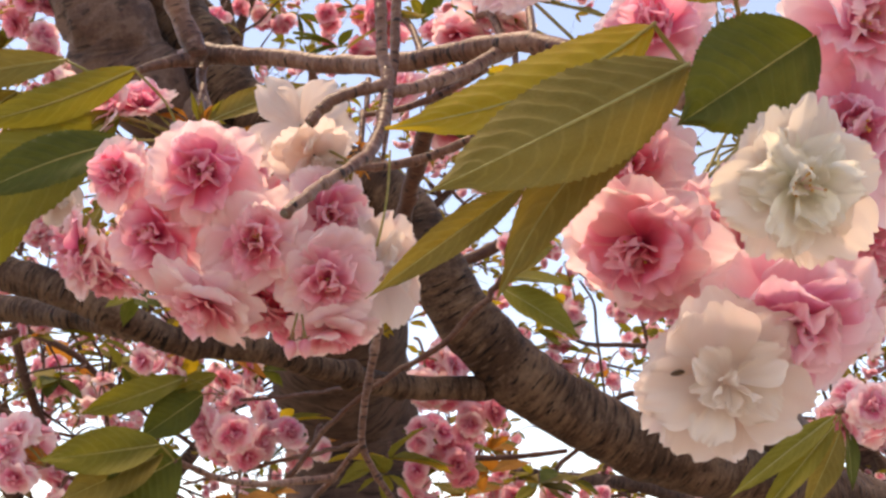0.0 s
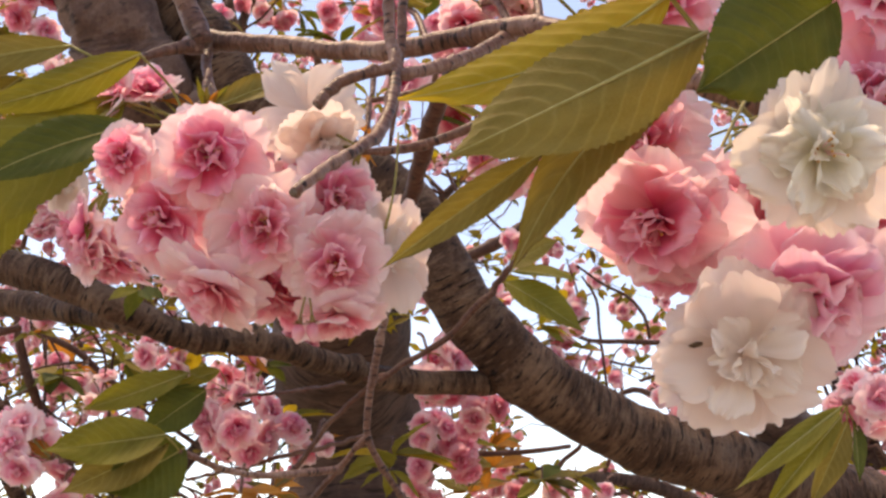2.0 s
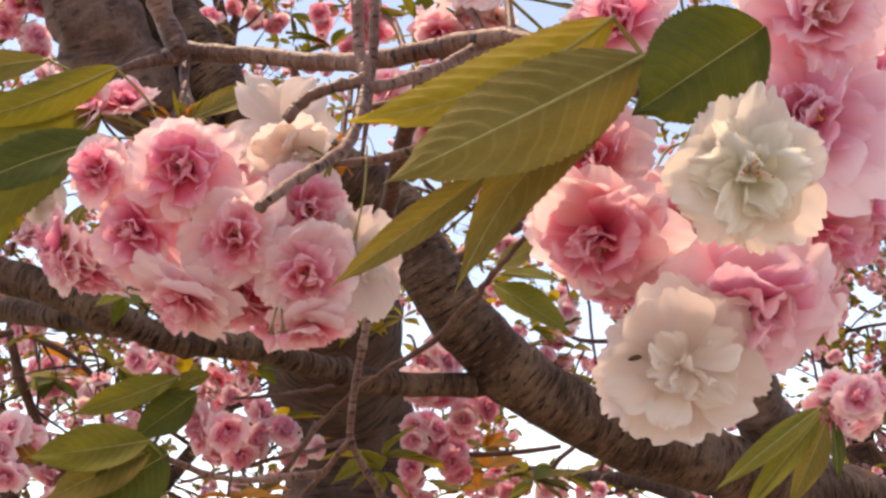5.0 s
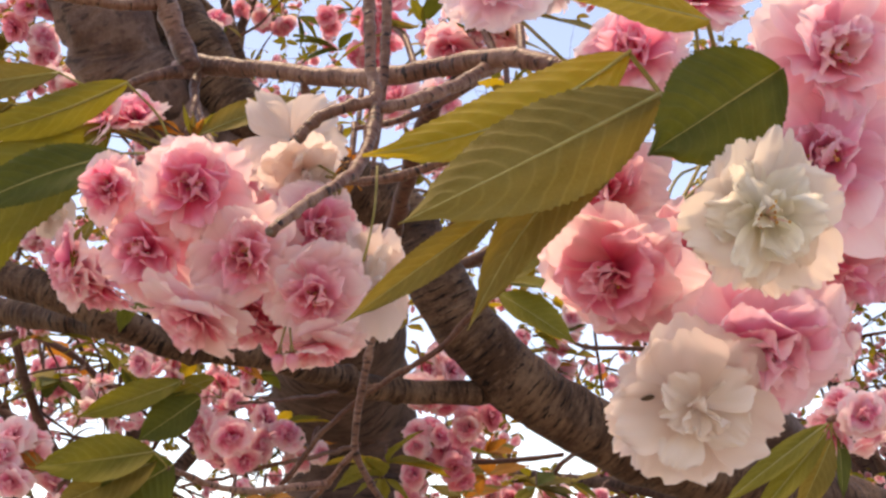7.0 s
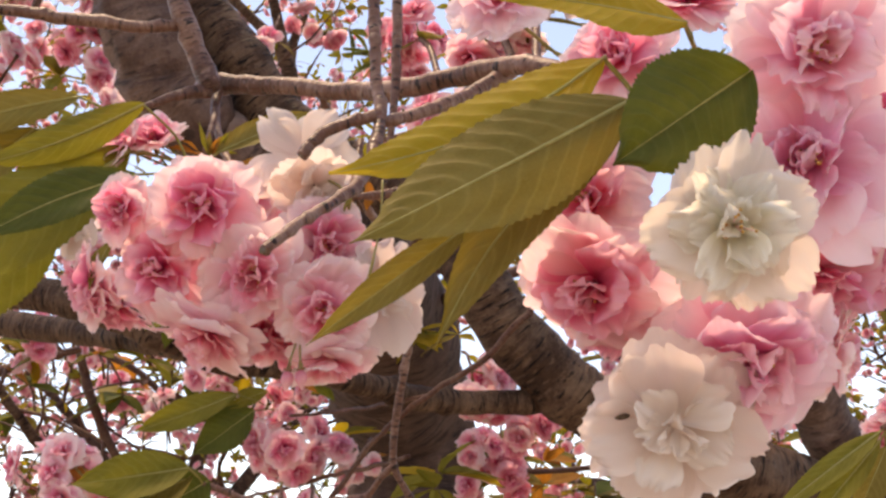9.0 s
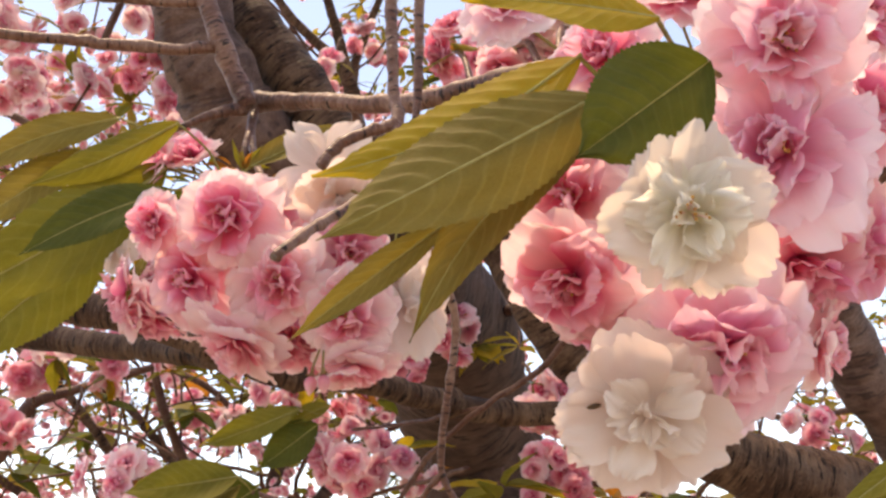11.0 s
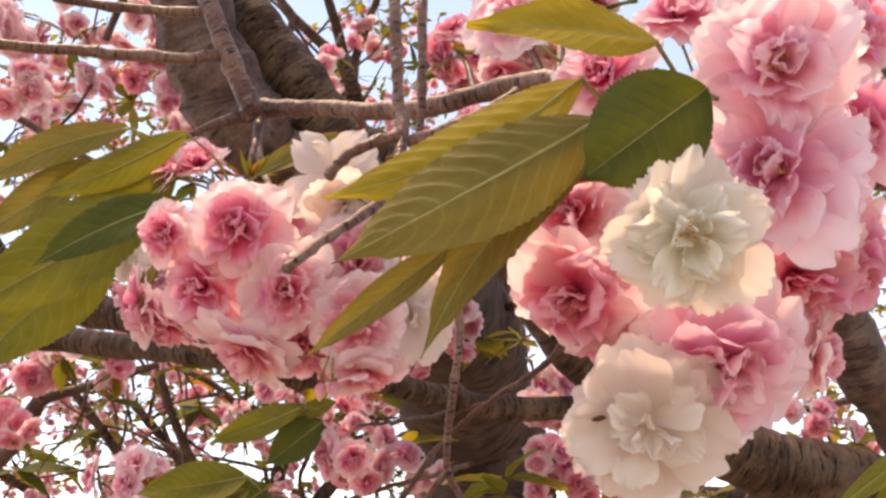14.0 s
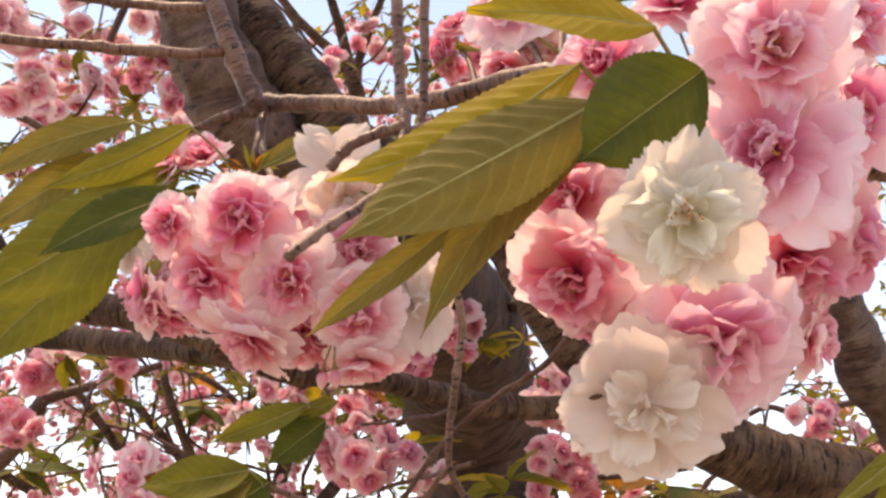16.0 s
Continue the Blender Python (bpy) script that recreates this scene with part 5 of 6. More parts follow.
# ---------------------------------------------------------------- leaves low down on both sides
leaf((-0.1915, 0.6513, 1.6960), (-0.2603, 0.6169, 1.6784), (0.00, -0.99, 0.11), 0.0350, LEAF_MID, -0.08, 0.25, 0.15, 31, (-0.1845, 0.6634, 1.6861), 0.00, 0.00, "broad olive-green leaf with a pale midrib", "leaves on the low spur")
leaf((-0.1911, 0.6584, 1.6914), (-0.2518, 0.6358, 1.6557), (-0.09, -1.00, 0.03), 0.0355, LEAF_OLIVE, 0.00, 0.30, 0.15, 32, (-0.1845, 0.6634, 1.6861), 0.00, 0.00, "olive leaf with a brownish lower half", "leaves on the low spur")
leaf((-0.1809, 0.6645, 1.6892), (-0.2264, 0.6462, 1.6565), (0.35, -0.94, 0.03), 0.0510, LEAF_GREEN, 0.05, 0.20, 0.15, 33, (-0.1845, 0.6634, 1.6861), 0.00, 0.00, "dark green leaf facing up", "leaves on the low spur")
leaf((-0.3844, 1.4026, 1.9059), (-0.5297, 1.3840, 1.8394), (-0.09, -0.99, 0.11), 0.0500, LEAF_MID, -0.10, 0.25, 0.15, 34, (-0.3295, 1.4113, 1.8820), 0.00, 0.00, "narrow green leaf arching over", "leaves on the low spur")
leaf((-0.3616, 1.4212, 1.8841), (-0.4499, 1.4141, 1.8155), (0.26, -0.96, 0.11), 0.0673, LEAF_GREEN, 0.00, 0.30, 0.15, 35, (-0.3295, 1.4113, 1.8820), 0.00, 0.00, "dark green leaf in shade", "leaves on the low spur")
leaf((-0.3427, 1.4209, 1.9142), (-0.4140, 1.4098, 1.8861), (0.29, -0.87, 0.40), 0.0340, LEAF_MID, 0.10, 0.30, 0.15, 36, (-0.3295, 1.4113, 1.8820), 0.00, 0.00, "pale small leaf turned to the sky", "leaves on the low spur")
limb("twig", [(-0.1852, 0.6633, 1.6864, 0.0022), (-0.1476, 0.7198, 1.6774, 0.0026), (-0.0899, 0.8003, 1.6903, 0.0034)], BARK_TWIG, segs=8, step=0.006, knots=0.02, seed=50, grain=150.0)
leaf((0.3315, 0.8031, 1.7425), (0.2270, 0.7635, 1.6756), (-0.10, -0.97, 0.21), 0.0202, LEAF_MID, 0.10, 0.30, 0.15, 41, (0.3362, 0.8023, 1.7447), 0.00, 0.00, "hanging olive-green leaf with a long tip", "leaves on the far spur")
leaf((0.3315, 0.8055, 1.7358), (0.2480, 0.7813, 1.6557), (-0.29, -0.95, 0.07), 0.0221, LEAF_MID, 0.10, 0.35, 0.15, 42, (0.3362, 0.8023, 1.7447), 0.00, 0.00, "hanging green leaf folded on its rib", "leaves on the far spur")
leaf((0.3362, 0.8072, 1.7313), (0.2959, 0.8013, 1.6595), (0.21, -0.98, -0.03), 0.0261, LEAF_OLIVE, 0.08, 0.35, 0.15, 43, (0.3362, 0.8023, 1.7447), 0.00, 0.00, "hanging olive leaf with a wavy margin", "leaves on the far spur")
leaf((0.3453, 0.8172, 1.7330), (0.3416, 0.8038, 1.6821), (0.48, -0.87, -0.11), 0.0189, LEAF_GREEN, 0.10, 0.30, 0.15, 44, (0.3362, 0.8023, 1.7447), 0.00, 0.00, "dark green leaf hanging from the spur", "leaves on the far spur")
limb("twig", [(0.3339, 0.8021, 1.7452, 0.0025), (0.4322, 0.8974, 1.7760, 0.0030), (0.7991, 1.4245, 1.7908, 0.0050)], BARK_TWIG, segs=8, step=0.008, knots=0.03, seed=51, grain=120.0)
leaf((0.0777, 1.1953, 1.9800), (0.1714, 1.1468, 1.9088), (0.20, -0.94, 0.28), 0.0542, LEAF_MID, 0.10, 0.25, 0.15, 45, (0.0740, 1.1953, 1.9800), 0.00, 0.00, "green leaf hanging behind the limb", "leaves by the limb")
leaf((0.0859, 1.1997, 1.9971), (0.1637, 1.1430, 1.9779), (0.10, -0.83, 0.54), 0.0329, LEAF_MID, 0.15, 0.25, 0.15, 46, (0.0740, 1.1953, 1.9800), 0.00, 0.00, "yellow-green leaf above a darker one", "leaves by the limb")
leaf((0.0821, 1.1972, 2.0042), (0.1412, 1.1470, 2.0252), (0.11, -0.97, 0.21), 0.0369, LEAF_OLIVE, 0.10, 0.25, 0.15, 47, (0.0740, 1.1953, 1.9800), 0.00, 0.00, "olive leaf by the dark twig", "leaves by the limb")

# ---------------------------------------------------------------- clusters farther off
cluster((-0.3757, 0.8657, 1.7144), 0.027, 6, 101, (-0.3453, 0.8692, 1.7049), "pink", 2, 0.83, 0.055)
cluster((-0.3664, 0.8975, 1.6856), 0.016, 3, 102, (-0.3353, 0.8940, 1.6953), "pink", 0, 0.75, 0.055)
cluster((-0.3150, 1.4602, 1.8354), 0.056, 9, 103, (-0.2844, 1.4982, 1.7894), "pink", 1, 1.25, 0.055)
cluster((-0.3387, 1.4524, 1.8860), 0.027, 2, 104, (-0.2867, 1.4792, 1.8125), "pink", 0, 0.84, 0.055)
cluster((-0.2477, 1.4778, 1.8166), 0.032, 4, 105, (-0.2738, 1.4896, 1.7839), "pink", 1, 1.01, 0.055)
cluster((-0.4620, 1.4715, 1.9503), 0.025, 2, 106, (-0.4588, 1.5015, 2.0141), "pink", 0, 0.78, 0.055)
cluster((-0.4103, 1.4716, 1.9503), 0.025, 2, 107, (-0.4053, 1.5016, 2.0141), "pink", 1, 0.78, 0.055)
cluster((-0.3409, 1.5259, 1.9473), 0.031, 3, 108, (-0.3517, 1.5620, 1.9945), "deep", 2, 0.98, 0.055)
cluster((-0.0171, 1.4101, 1.9157), 0.040, 6, 109, (-0.0439, 1.4411, 1.9766), "pink", 1, 1.24, 0.055)
cluster((0.0508, 1.4349, 1.8477), 0.032, 5, 110, (0.0176, 1.4668, 1.9062), "deep", 1, 0.99, 0.055)
cluster((-0.0236, 1.6161, 1.8466), 0.032, 4, 111, (0.0346, 1.6765, 1.8267), "pink", 3, 1.01, 0.055)
cluster((-0.0142, 1.6388, 1.7839), 0.044, 6, 112, (0.0444, 1.6699, 1.8452), "pink", 2, 1.25, 0.055)
cluster((-0.2898, 2.2342, 3.0727), 0.086, 6, 113, (-0.2006, 2.2449, 3.1900), "deep", 4, 1.25, 0.055)
cluster((-0.4985, 2.2180, 3.1165), 0.058, 4, 114, (-0.4133, 2.2284, 3.2346), "deep", 4, 1.25, 0.055)
cluster((-0.0155, 0.7156, 1.9821), 0.030, 6, 115, (-0.0056, 0.6183, 1.9571), "pink", 2, 0.92, 0.055)
cluster((0.0534, 0.7312, 1.9395), 0.027, 6, 116, (0.0196, 0.5858, 1.9003), "pink", 2, 0.83, 0.055)
cluster((0.0160, 0.5295, 1.9608), 0.022, 5, 117, (0.0371, 0.4953, 1.9135), "pink", 2, 0.75, 0.055)
cluster((-0.0363, 0.6388, 2.0302), 0.017, 4, 118, (-0.0126, 0.5667, 1.9415), "deep", 2, 0.75, 0.055)
cluster((0.0523, 0.5113, 1.9597), 0.024, 6, 119, (0.0482, 0.4372, 1.8706), "pale", 2, 0.76, 0.055)
cluster((0.2831, 2.1535, 2.1253), 0.049, 4, 120, (0.3699, 2.1979, 2.1499), "pink", 5, 1.25, 0.055)
cluster((0.2307, 2.1624, 2.1008), 0.032, 3, 121, (0.3164, 2.2069, 2.1248), "pink", 4, 1.01, 0.055)
cluster((0.1424, 1.5944, 2.1995), 0.031, 4, 122, (0.1296, 1.6951, 2.2150), "pink", 2, 0.98, 0.055)
cluster((0.5010, 2.0989, 1.9836), 0.035, 3, 123, (0.5130, 2.1356, 2.0289), "pink", 3, 1.09, 0.055)
cluster((0.5759, 2.1096, 1.9541), 0.031, 3, 124, (0.5641, 2.1466, 1.9988), "pale", 3, 0.97, 0.055)
cluster((0.3667, 0.8231, 1.7462), 0.026, 7, 125, (0.3660, 0.8720, 1.7579), "pink", 1, 0.80, 0.055)
cluster((-0.5641, 1.1139, 2.3485), 0.029, 4, 126, (-0.5374, 1.1319, 2.4454), "deep", 3, 0.90, 0.055)
cluster((-0.4350, 0.9322, 1.9704), 0.020, 4, 127, (-0.4692, 0.9913, 1.9540), "pink", 2, 0.75, 0.055)
cluster((-0.9077, 2.1719, 2.0711), 0.041, 4, 128, (-0.9016, 2.2486, 2.0065), "pink", 5, 1.25, 0.055)
cluster((-0.8972, 2.3811, 2.0809), 0.053, 5, 129, (-0.9451, 2.4604, 2.0088), "pale", 5, 1.25, 0.055)
cluster((-0.3042, 1.5815, 1.9408), 0.024, 2, 130, (-0.3135, 1.6107, 2.0069), "pale", 2, 0.75, 0.055)
cluster((-0.7050, 1.5787, 2.5328), 0.040, 4, 131, (-0.7244, 1.5999, 2.6209), "pale", 3, 1.24, 0.055)
cluster((0.0632, 2.3489, 1.8797), 0.038, 4, 132, (0.0996, 2.3808, 1.9384), "pink", 4, 1.19, 0.055)
cluster((0.1518, 2.2615, 1.8278), 0.041, 5, 133, (0.1889, 2.2945, 1.8834), "deep", 4, 1.25, 0.055)
cluster((0.2683, 2.3688, 1.8255), 0.038, 4, 134, (0.3092, 2.4012, 1.8830), "pale", 5, 1.19, 0.055)
cluster((0.0335, 2.3825, 2.0799), 0.035, 3, 135, (0.0708, 2.4122, 2.1448), "pale", 3, 1.11, 0.055)
cluster((0.1381, 1.9662, 2.0548), 0.030, 3, 136, (0.1722, 1.9986, 2.1121), "pink", 3, 0.92, 0.055)
cluster((0.3168, 2.2231, 2.2266), 0.034, 4, 137, (0.3587, 2.2523, 2.2928), "pale", 5, 1.06, 0.055)
cluster((0.2763, 2.1886, 2.1751), 0.029, 3, 138, (0.3168, 2.2185, 2.2394), "pink", 3, 0.91, 0.055)
cluster((0.4262, 2.4644, 2.1487), 0.024, 2, 139, (0.4728, 2.4929, 2.2168), "deep", 3, 0.75, 0.055)
cluster((0.1525, 2.8756, 1.8947), 0.041, 4, 140, (0.1978, 2.9037, 1.9637), "pale", 5, 1.25, 0.055)
cluster((0.4197, 2.6815, 1.8439), 0.038, 4, 141, (0.4673, 2.7115, 1.9079), "pink", 4, 1.20, 0.055)
cluster((-0.5307, 0.7545, 2.1798), 0.031, 6, 142, (-0.5485, 0.7786, 2.2496), "pink", 2, 0.98, 0.055)
cluster((-0.5540, 0.8176, 2.1476), 0.029, 5, 143, (-0.5711, 0.8422, 2.2164), "pink", 2, 0.91, 0.055)
cluster((-0.9946, 1.5860, 2.6377), 0.044, 6, 144, (-0.9985, 1.5983, 2.7434), "pale", 5, 1.25, 0.055)
cluster((-1.1300, 1.7264, 2.7778), 0.041, 4, 145, (-1.1324, 1.7356, 2.8921), "pink", 5, 1.25, 0.055)
cluster((-0.8588, 1.5600, 2.7607), 0.052, 6, 146, (-0.8593, 1.5717, 2.8695), "pale", 5, 1.25, 0.055)
cluster((-1.0146, 1.6140, 2.8354), 0.046, 5, 147, (-1.0166, 1.6238, 2.9485), "pink", 5, 1.25, 0.055)
cluster((-0.9422, 1.5553, 2.7380), 0.030, 3, 148, (-0.9448, 1.5669, 2.8462), "pale", 5, 0.92, 0.055)
cluster((-0.8193, 1.6205, 2.6224), 0.044, 6, 149, (-0.8188, 1.6337, 2.7277), "pink", 5, 1.25, 0.055)
cluster((-1.0066, 1.5185, 2.5274), 0.042, 5, 150, (-1.0133, 1.5325, 2.6277), "pale", 5, 1.25, 0.055)
cluster((-0.9885, 1.7538, 2.7667), 0.049, 5, 151, (-0.9877, 1.7636, 2.8807), "pink", 5, 1.25, 0.055)
cluster((-0.9586, 1.8976, 2.9667), 0.053, 5, 152, (-0.9530, 1.9044, 3.0905), "pale", 5, 1.25, 0.055)
cluster((-0.8742, 1.4259, 1.9859), 0.038, 5, 153, (-0.8917, 1.4941, 1.9431), "deep", 5, 1.20, 0.055)
cluster((-0.7702, 1.3305, 1.9954), 0.030, 3, 154, (-0.7869, 1.3971, 1.9571), "pale", 5, 0.95, 0.055)
cluster((-0.7665, 1.5347, 2.0300), 0.038, 5, 155, (-0.7785, 1.6049, 1.9845), "deep", 5, 1.18, 0.055)
cluster((-0.7687, 1.7336, 2.0760), 0.028, 3, 156, (-0.7768, 1.8070, 2.0237), "pink", 5, 0.88, 0.055)
cluster((-0.8499, 1.6434, 1.9951), 0.030, 4, 157, (-0.8620, 1.7155, 1.9446), "pink", 5, 0.93, 0.055)
cluster((-0.9163, 1.4521, 1.9013), 0.035, 5, 158, (-0.9351, 1.5211, 1.8558), "deep", 5, 1.11, 0.055)
cluster((-0.7206, 1.9888, 1.9988), 0.039, 4, 159, (-0.7240, 2.0667, 1.9369), "pale", 5, 1.21, 0.055)
cluster((-1.1502, 1.7952, 2.0375), 0.027, 3, 160, (-1.1660, 1.8692, 1.9803), "pale", 5, 0.83, 0.055)
cluster((-0.4155, 0.8968, 1.7246), 0.032, 4, 161, (-0.3887, 0.9614, 1.7093), "pink", 0, 0.99, 0.055)
cluster((-0.4302, 1.4109, 1.9313), 0.028, 3, 162, (-0.4254, 1.4414, 1.9941), "pink", 3, 0.86, 0.055)
cluster((-0.3862, 1.4179, 1.9316), 0.025, 2, 163, (-0.3799, 1.4487, 1.9944), "pale", 3, 0.78, 0.055)
cluster((-0.1567, 1.5163, 2.0532), 0.038, 5, 164, (-0.1410, 1.5461, 2.1224), "pink", 3, 1.20, 0.055)
cluster((-0.2254, 1.4274, 1.9744), 0.028, 4, 165, (-0.2137, 1.4585, 2.0386), "deep", 3, 0.86, 0.055)
cluster((-0.5209, 2.1175, 3.1420), 0.048, 3, 166, (-0.4961, 2.1297, 3.2601), "pale", 3, 1.25, 0.055)
cluster((-0.4527, 2.2489, 3.1121), 0.040, 3, 167, (-0.4249, 2.2609, 3.2319), "deep", 3, 1.24, 0.055)
cluster((-0.5541, 1.9935, 2.8898), 0.049, 4, 168, (-0.5337, 2.0087, 2.9984), "pink", 3, 1.25, 0.055)
cluster((-0.0221, 1.7219, 1.8610), 0.034, 4, 169, (-0.0007, 1.7539, 1.9270), "pink", 3, 1.08, 0.055)
cluster((0.0184, 1.6380, 1.8148), 0.035, 5, 170, (0.0395, 1.6716, 1.8766), "deep", 3, 1.11, 0.055)
cluster((0.5203, 2.0861, 1.9886), 0.037, 4, 171, (0.5597, 2.1163, 2.0667), "deep", 3, 1.15, 0.055)
cluster((-0.2083, 1.4984, 1.7998), 0.028, 4, 173, (-0.1962, 1.5318, 1.8582), "pale", 3, 0.86, 0.055)
cluster((0.0098, 1.4845, 1.9262), 0.044, 6, 174, (0.0293, 1.5175, 1.9888), "pink", 3, 1.25, 0.055)
cluster((-0.0940, 1.1887, 2.3619), 0.036, 5, 175, (-0.0797, 1.2158, 2.4375), "deep", 3, 1.13, 0.055)
cluster((-0.0097, 1.0315, 2.2436), 0.027, 4, 176, (0.0045, 1.0613, 2.3121), "deep", 3, 0.83, 0.055)
sprig((0.1012, 2.1281, 1.9018), 301, 7, 0.075, (2, 2, 1))
sprig((0.2042, 2.2495, 1.8610), 302, 8, 0.079, (2, 1, 0))
sprig((0.3301, 2.4585, 1.8717), 303, 7, 0.086, (0, 1))
sprig((0.2178, 2.1333, 2.1807), 304, 7, 0.085, (0, 4))
sprig((0.2895, 2.2114, 2.2587), 305, 5, 0.068, (0, 4))
sprig((0.0485, 2.0595, 1.7977), 306, 7, 0.071, (2, 1))
sprig((-0.2076, 0.9811, 1.6901), 307, 11, 0.048, (2, 2, 2))
sprig((-0.1857, 1.0317, 1.6974), 308, 8, 0.042, (2, 2, 1))
sprig((-0.0836, 1.4317, 1.7681), 309, 5, 0.075, (0, 4))
sprig((-0.0567, 1.5478, 2.0344), 310, 6, 0.057, (0, 1, 4))
sprig((-0.2903, 0.8634, 1.8673), 311, 4, 0.037, (0, 3))
sprig((-0.4179, 1.1204, 1.8917), 312, 5, 0.055, (0, 0, 4))
sprig((-0.9399, 2.3567, 2.1480), 313, 8, 0.100, (1, 2, 3))
sprig((-0.8115, 2.3569, 2.1479), 314, 7, 0.100, (0, 1, 3))
sprig((0.0105, 1.7099, 1.8813), 315, 7, 0.061, (0, 4))
sprig((0.1850, 2.1534, 2.1254), 316, 7, 0.079, (0, 1, 3))
sprig((0.0755, 1.8358, 1.8277), 317, 8, 0.059, (2, 1, 0))
sprig((0.6434, 2.0238, 1.8978), 318, 5, 0.071, (0, 1, 3))
sprig((0.1928, 1.9493, 1.8087), 319, 8, 0.079, (0, 1, 3))
sprig((0.0578, 1.8024, 2.2124), 320, 4, 0.068, (0, 4))
sprig((0.0439, 0.4963, 1.8911), 321, 6, 0.027, (0, 1, 4))
sprig((-0.0490, 0.5395, 1.8891), 322, 5, 0.020, (0, 2))
sprig((-0.0477, 0.4947, 1.8411), 323, 8, 0.015, (2, 2, 1))
sprig((-0.0577, 0.5062, 1.8449), 324, 9, 0.017, (2, 2, 1))
sprig((-0.1353, 0.4626, 1.8408), 325, 6, 0.016, (2, 1, 0))
sprig((-0.7463, 1.6993, 2.4509), 326, 5, 0.071, (0, 1, 3))
sprig((-0.8672, 1.6193, 2.6054), 327, 8, 0.083, (0, 1))
sprig((-0.8424, 1.6290, 2.0351), 328, 8, 0.064, (4, 0))
sprig((-0.1310, 1.6253, 2.0629), 329, 8, 0.081, (0, 4))
sprig((-1.1180, 1.6096, 2.5259), 330, 7, 0.071, (0, 1, 3))
sprig((-0.2589, 2.0459, 2.8786), 331, 7, 0.100, (0, 3))
sprig((-1.1824, 2.0518, 1.9232), 332, 8, 0.105, (0, 1, 3))
sprig((-1.1527, 1.8555, 1.8822), 333, 7, 0.095, (3, 1))
sprig((-0.8528, 2.0568, 2.0476), 334, 8, 0.092, (0, 1, 3))
sprig((-0.7570, 2.1577, 2.1072), 335, 8, 0.082, (0, 1, 3))
sprig((-1.1780, 2.2267, 2.0333), 336, 8, 0.100, (0, 1, 3))
sprig((-0.4132, 2.3115, 3.1523), 337, 7, 0.112, (3, 0))
sprig((-0.0536, 2.0606, 2.9655), 338, 6, 0.100, (0, 3))
sprig((0.0849, 1.7593, 1.8099), 339, 8, 0.071, (2, 1))
sprig((0.4911, 1.6927, 1.8715), 340, 7, 0.086, (0, 4))
sprig((-0.3200, 1.8692, 1.9158), 341, 5, 0.090, (4, 0))
sprig((-0.0850, 1.5181, 1.8007), 342, 5, 0.098, (0, 4))
sprig((0.5509, 2.3146, 1.9723), 343, 6, 0.079, (4, 0))
MAIN_LIMBS = [[(-0.5693, 0.9823, 2.6924, 0.0450), (-0.7693, 0.9823, 3.1924, 0.0400), (-1.0693, 0.8823, 3.7924, 0.0300), (-1.4693, 0.7823, 4.3924, 0.0150)], [(-0.6220, 1.1368, 2.8309, 0.0480), (-0.7720, 1.3868, 3.4309, 0.0400), (-0.6220, 1.8368, 4.2309, 0.0300), (-0.4220, 2.3368, 4.9309, 0.0150)]]

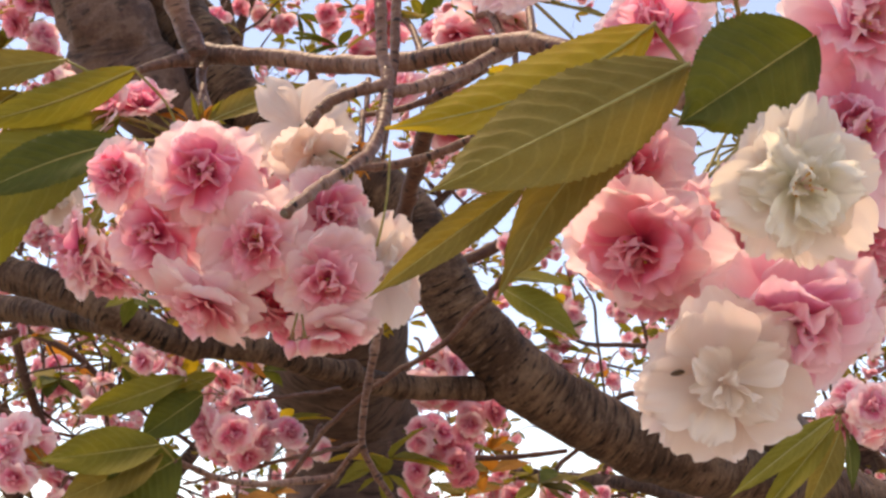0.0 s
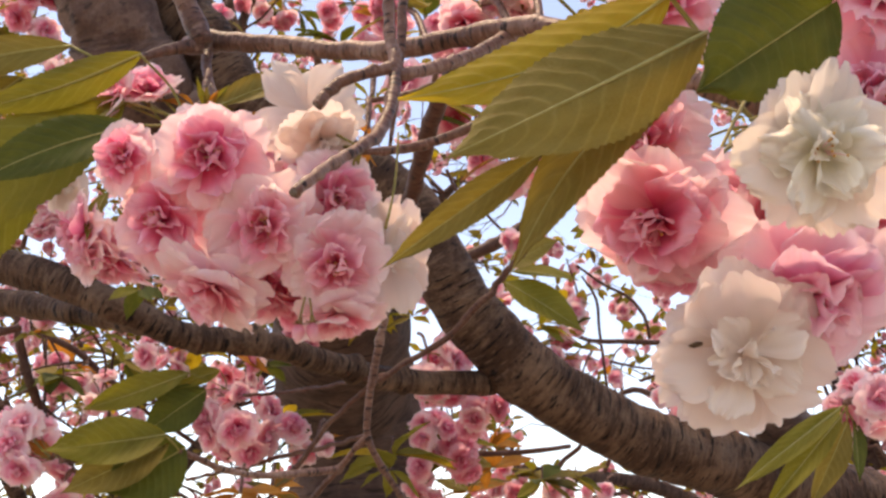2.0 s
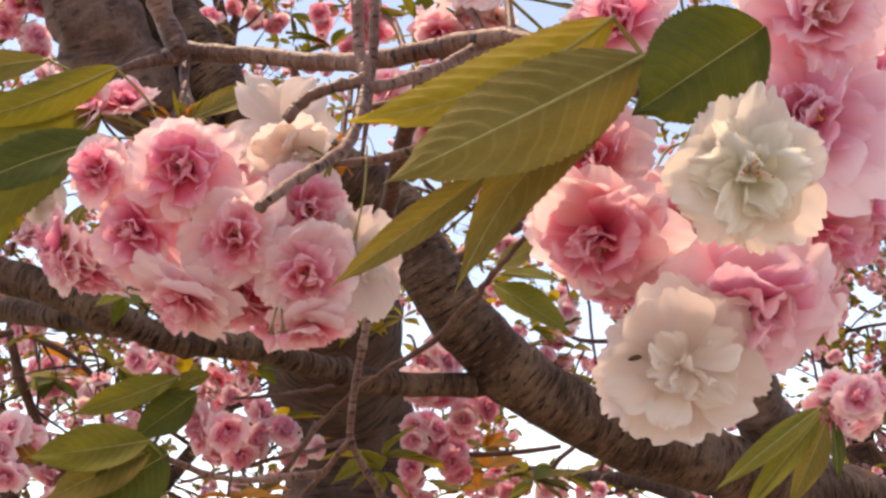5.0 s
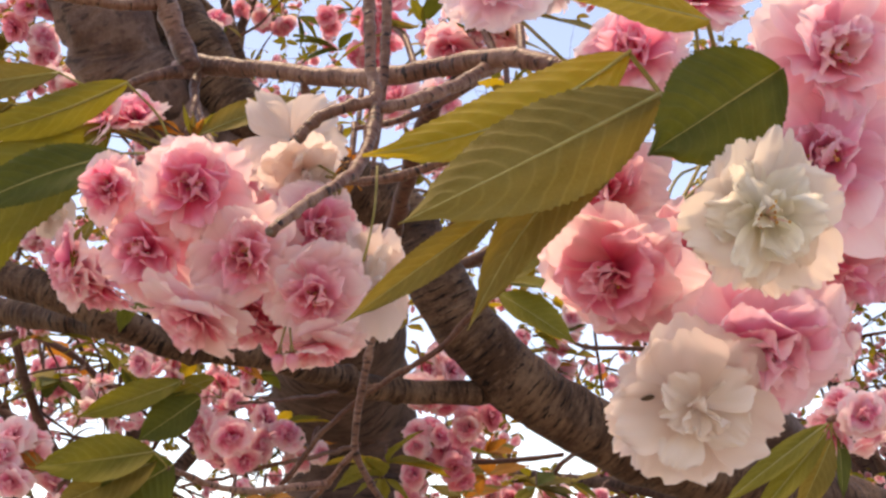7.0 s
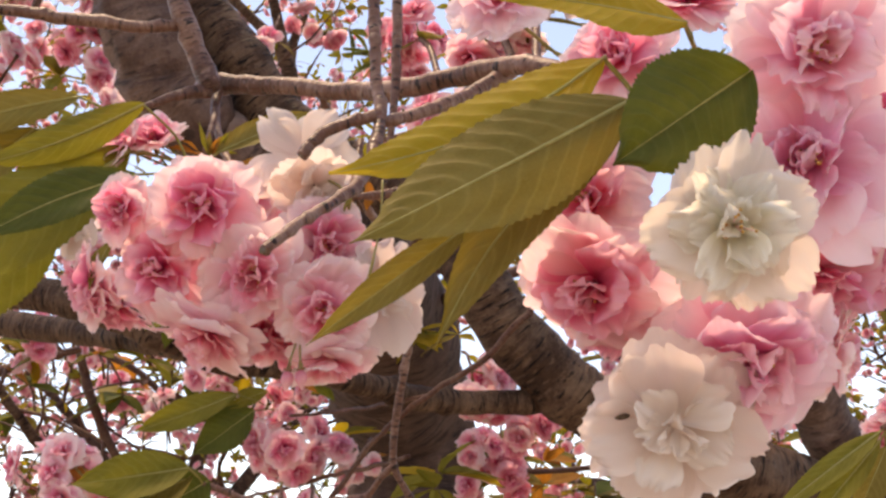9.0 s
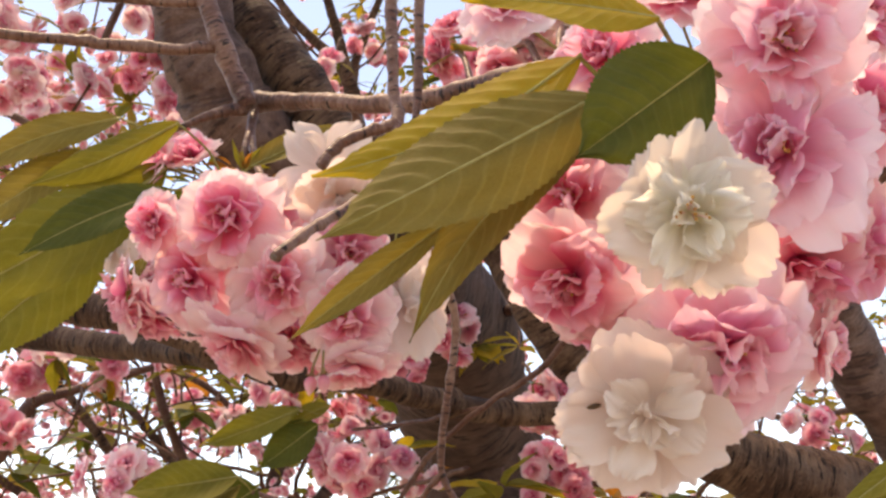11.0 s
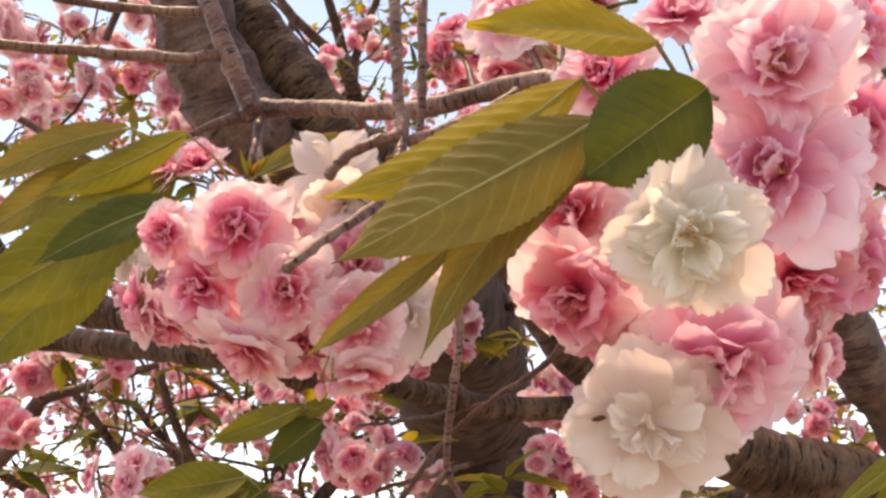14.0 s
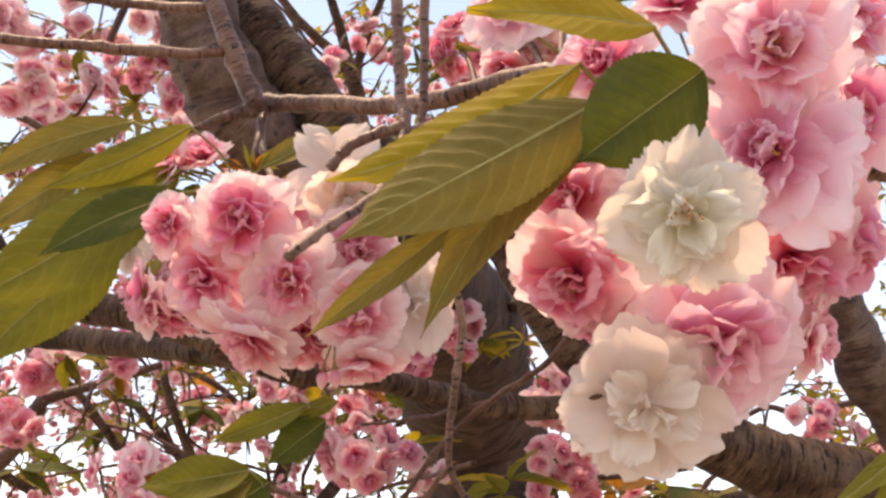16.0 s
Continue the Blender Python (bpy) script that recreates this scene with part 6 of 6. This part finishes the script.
# ---------------------------------------------------------------- the trees behind
def crown(seed, limbs, label, tree=None, shoots=2, lowest=0.0, reach=1.0):
    """A cherry tree farther off: trunk and limbs, a mesh of fine twigs, and its blossom and leaves as stuff."""
    rng = random.Random(seed)
    behind = tree is None
    if behind:
        tree = new("cherry_tree")
        base = limbs[0][0]
        tree.matrix_world = Matrix.Translation((base[0], base[1], 0))
        tagged(tree, label=label, category="tree", group="cherry trees behind")
    org = tree.matrix_world.translation.copy()
    local = lambda p: (*(Vector(p[:3]) - org), p[3])
    tips = []
    for k, pts in enumerate(limbs):
        part("trunk" if k == 0 and behind else "limb", tube("limb", [local(p) for p in pts], 10, 0.08, 0.10, 0.3, seed + k, (BARK_TRUNK,), 9.0), None, tree)
        for q in smooth_path(pts, 0.22)[2 if k or not behind else 9:]:
            if q[2] > lowest:
                tips.append((Vector(q[:3]), q[3]))
    tv, tf, tu = [], [], []
    ends = []

    def shoot(p, d, r, length, depth):
        steps = max(3, int(length / 0.09))
        ring0 = None
        for s in range(steps + 1):
            f = s / steps
            rr = r * (1 - 0.55 * f)
            x = d.orthogonal().normalized()
            y = d.cross(x).normalized()
            o = len(tv)
            for c in range(4):
                a = c * 1.5708
                tv.append(p + (x * math.cos(a) + y * math.sin(a)) * rr)
                tu.append((c * rr * 1.6, s * 0.09))
            if ring0 is not None:
                for c in range(4):
                    tf.append((ring0 + c, ring0 + (c + 1) % 4, o + (c + 1) % 4, o + c))
            ring0 = o
            d = (d + Vector((rng.gauss(0, 0.20), rng.gauss(0, 0.20), rng.gauss(0, 0.18) + 0.02))).normalized()
            p = p + d * (length / steps)
            if depth and s and rng.random() < 0.5:
                side = (d + Vector((rng.gauss(0, 0.8), rng.gauss(0, 0.8), rng.gauss(0, 0.7)))).normalized()
                shoot(p.copy(), side, rr * 0.6, length * rng.uniform(0.35, 0.65), depth - 1)
            if rng.random() < (0.22 if depth else 0.42):
                ends.append(p.copy())
        ends.append(p.copy())

    for p, r in tips:
        for _ in range(shoots):
            d = Vector((rng.gauss(0, 1), rng.gauss(0, 0.8), rng.gauss(0, 0.8) + 0.15)).normalized()
            shoot(p - org, d, min(0.016, r * 0.5), reach * rng.uniform(0.6, 1.25), 2)
    part("twig_thicket", sheet("twig_thicket", tv, tf, tu, (BARK_RED,)), None, tree, "bare dark twigs", "stuff")
    bv, bf, bu, bs, lv, lf, lu, ls = [], [], [], [], [], [], [], []
    protos = [(joined_blossom("pink", 80 + i, 4, 4), 3) for i in range(4)]
    raw = []
    for me, _ in protos:
        co = np.array([v.co[:] for v in me.vertices])
        fa = np.array([p.vertices[:] for p in me.polygons])
        ms = np.array([p.material_index for p in me.polygons])
        uv = np.zeros((len(co), 2))
        for l in me.loops:
            uv[l.vertex_index] = me.uv_layers[0].data[l.index].uv[:]
        raw.append((co, fa, ms, uv))
    lg, lt, _ = blade_grid(1.0, 0.44, 0.12, 0.3, 0.2, 3, 3, 6, 0.0)
    lg, lt, lfa = np.array(lg), np.array(lt), np.array(grid_faces(3, 6))
    nb = nl = 0
    ends = [p for p in ends if p.z > lowest]
    rng.shuffle(ends)
    for p in ends:
        if rng.random() < 0.25:
            c = p + Vector((0, 0, -0.05))
            for _ in range(rng.randint(3, 6)):
                d = Vector((rng.gauss(0, 1), rng.gauss(0, 1), rng.gauss(0, 1))).normalized()
                rot = np.array(aim(d, rng.uniform(0, 6)))
                co, fa, ms, uv = raw[rng.randrange(4)]
                bv.append(co @ rot.T * rng.uniform(0.95, 1.25) + np.array(c + d * 0.04))
                bf.append(fa + nb)
                bu.append(uv)
                bs.append(ms)
                nb += len(co)
        for _ in range(rng.randint(1, 4)):
            y = Vector((rng.gauss(0, 1), rng.gauss(0, 1), rng.gauss(-0.2, 0.7))).normalized()
            z = (y.orthogonal() + Vector((0, 0, 0.6)))
            z = (z - y * z.dot(y)).normalized()
            rot = np.array(Matrix((y.cross(z), y, z)).transposed())
            lv.append(lg * rng.uniform(0.04, 0.075) @ rot.T + np.array(p))
            lf.append(lfa + nl)
            lu.append(lt)
            ls.append(np.full(len(lfa), rng.choice((0, 0, 1, 1, 2))))
            nl += len(lg)
    part("blossoms", sheet("blossoms", np.vstack(bv), np.vstack(bf).tolist(), np.vstack(bu), KINDS["pink"], np.concatenate(bs).tolist()), None, tree, "crowded pink double blossoms", "stuff")
    part("leaves", sheet("leaves", np.vstack(lv), np.vstack(lf).tolist(), np.vstack(lu), (LEAF_MID, LEAF_OLIVE, LEAF_YELLOW), np.concatenate(ls).tolist()), None, tree, "young yellow-green leaves", "stuff")
    return tree


crown(3, [
    [(-1.9, 5.2, 0, 0.18), (-1.85, 5.2, 1.0, 0.13), (-1.75, 5.15, 1.9, 0.06), (-1.6, 5.0, 2.8, 0.03), (-1.7, 4.8, 3.9, 0.02), (-1.6, 4.6, 4.9, 0.02)],
    [(-1.8, 5.15, 1.7, 0.06), (-1.1, 4.9, 2.5, 0.03), (-0.4, 4.5, 3.1, 0.022), (0.2, 4.2, 3.6, 0.02)],
    [(-1.75, 5.15, 1.9, 0.035), (-2.4, 4.6, 2.7, 0.022), (-2.9, 4.0, 3.4, 0.018), (-3.1, 3.5, 4.2, 0.01)],
    [(-1.82, 5.2, 1.5, 0.05), (-2.6, 4.9, 2.0, 0.03), (-3.3, 4.4, 2.5, 0.022), (-3.6, 3.9, 3.0, 0.018)],
], "old cherry tree behind, in full pink blossom and young leaf")
crown(9, [
    [(2.9, 6.2, 0, 0.18), (2.85, 6.2, 1.1, 0.15), (2.7, 6.1, 2.2, 0.11), (2.4, 5.9, 3.4, 0.06), (2.1, 5.6, 4.6, 0.03)],
    [(2.8, 6.15, 1.6, 0.08), (3.4, 5.9, 2.2, 0.05), (3.9, 5.7, 2.5, 0.03), (4.3, 5.6, 2.6, 0.018)],
    [(2.7, 6.1, 2.2, 0.07), (3.3, 5.5, 3.0, 0.05), (3.6, 5.0, 3.8, 0.025)],
    [(2.82, 6.15, 1.4, 0.06), (2.6, 5.5, 1.9, 0.04), (2.2, 4.9, 2.3, 0.02)],
], "cherry tree farther behind with pink blossom and open twigs")
crown(33, [
    [(1.48, 4.85, 0, 0.15), (1.48, 4.85, 0.7, 0.12), (1.48, 4.85, 1.73, 0.090), (1.37, 4.74, 2.04, 0.060)],
    [(1.43, 4.79, 1.91, 0.050), (0.95, 4.52, 2.07, 0.035), (0.48, 4.29, 2.09, 0.025), (0.12, 4.07, 2.12, 0.012)],
    [(1.37, 4.74, 2.04, 0.050), (1.77, 4.75, 2.31, 0.030), (2.15, 4.76, 2.56, 0.012)],
], "younger cherry tree behind with open twigs and pink blossom", reach=0.5)
crown(21, MAIN_LIMBS, "", tree, 1, 3.3)
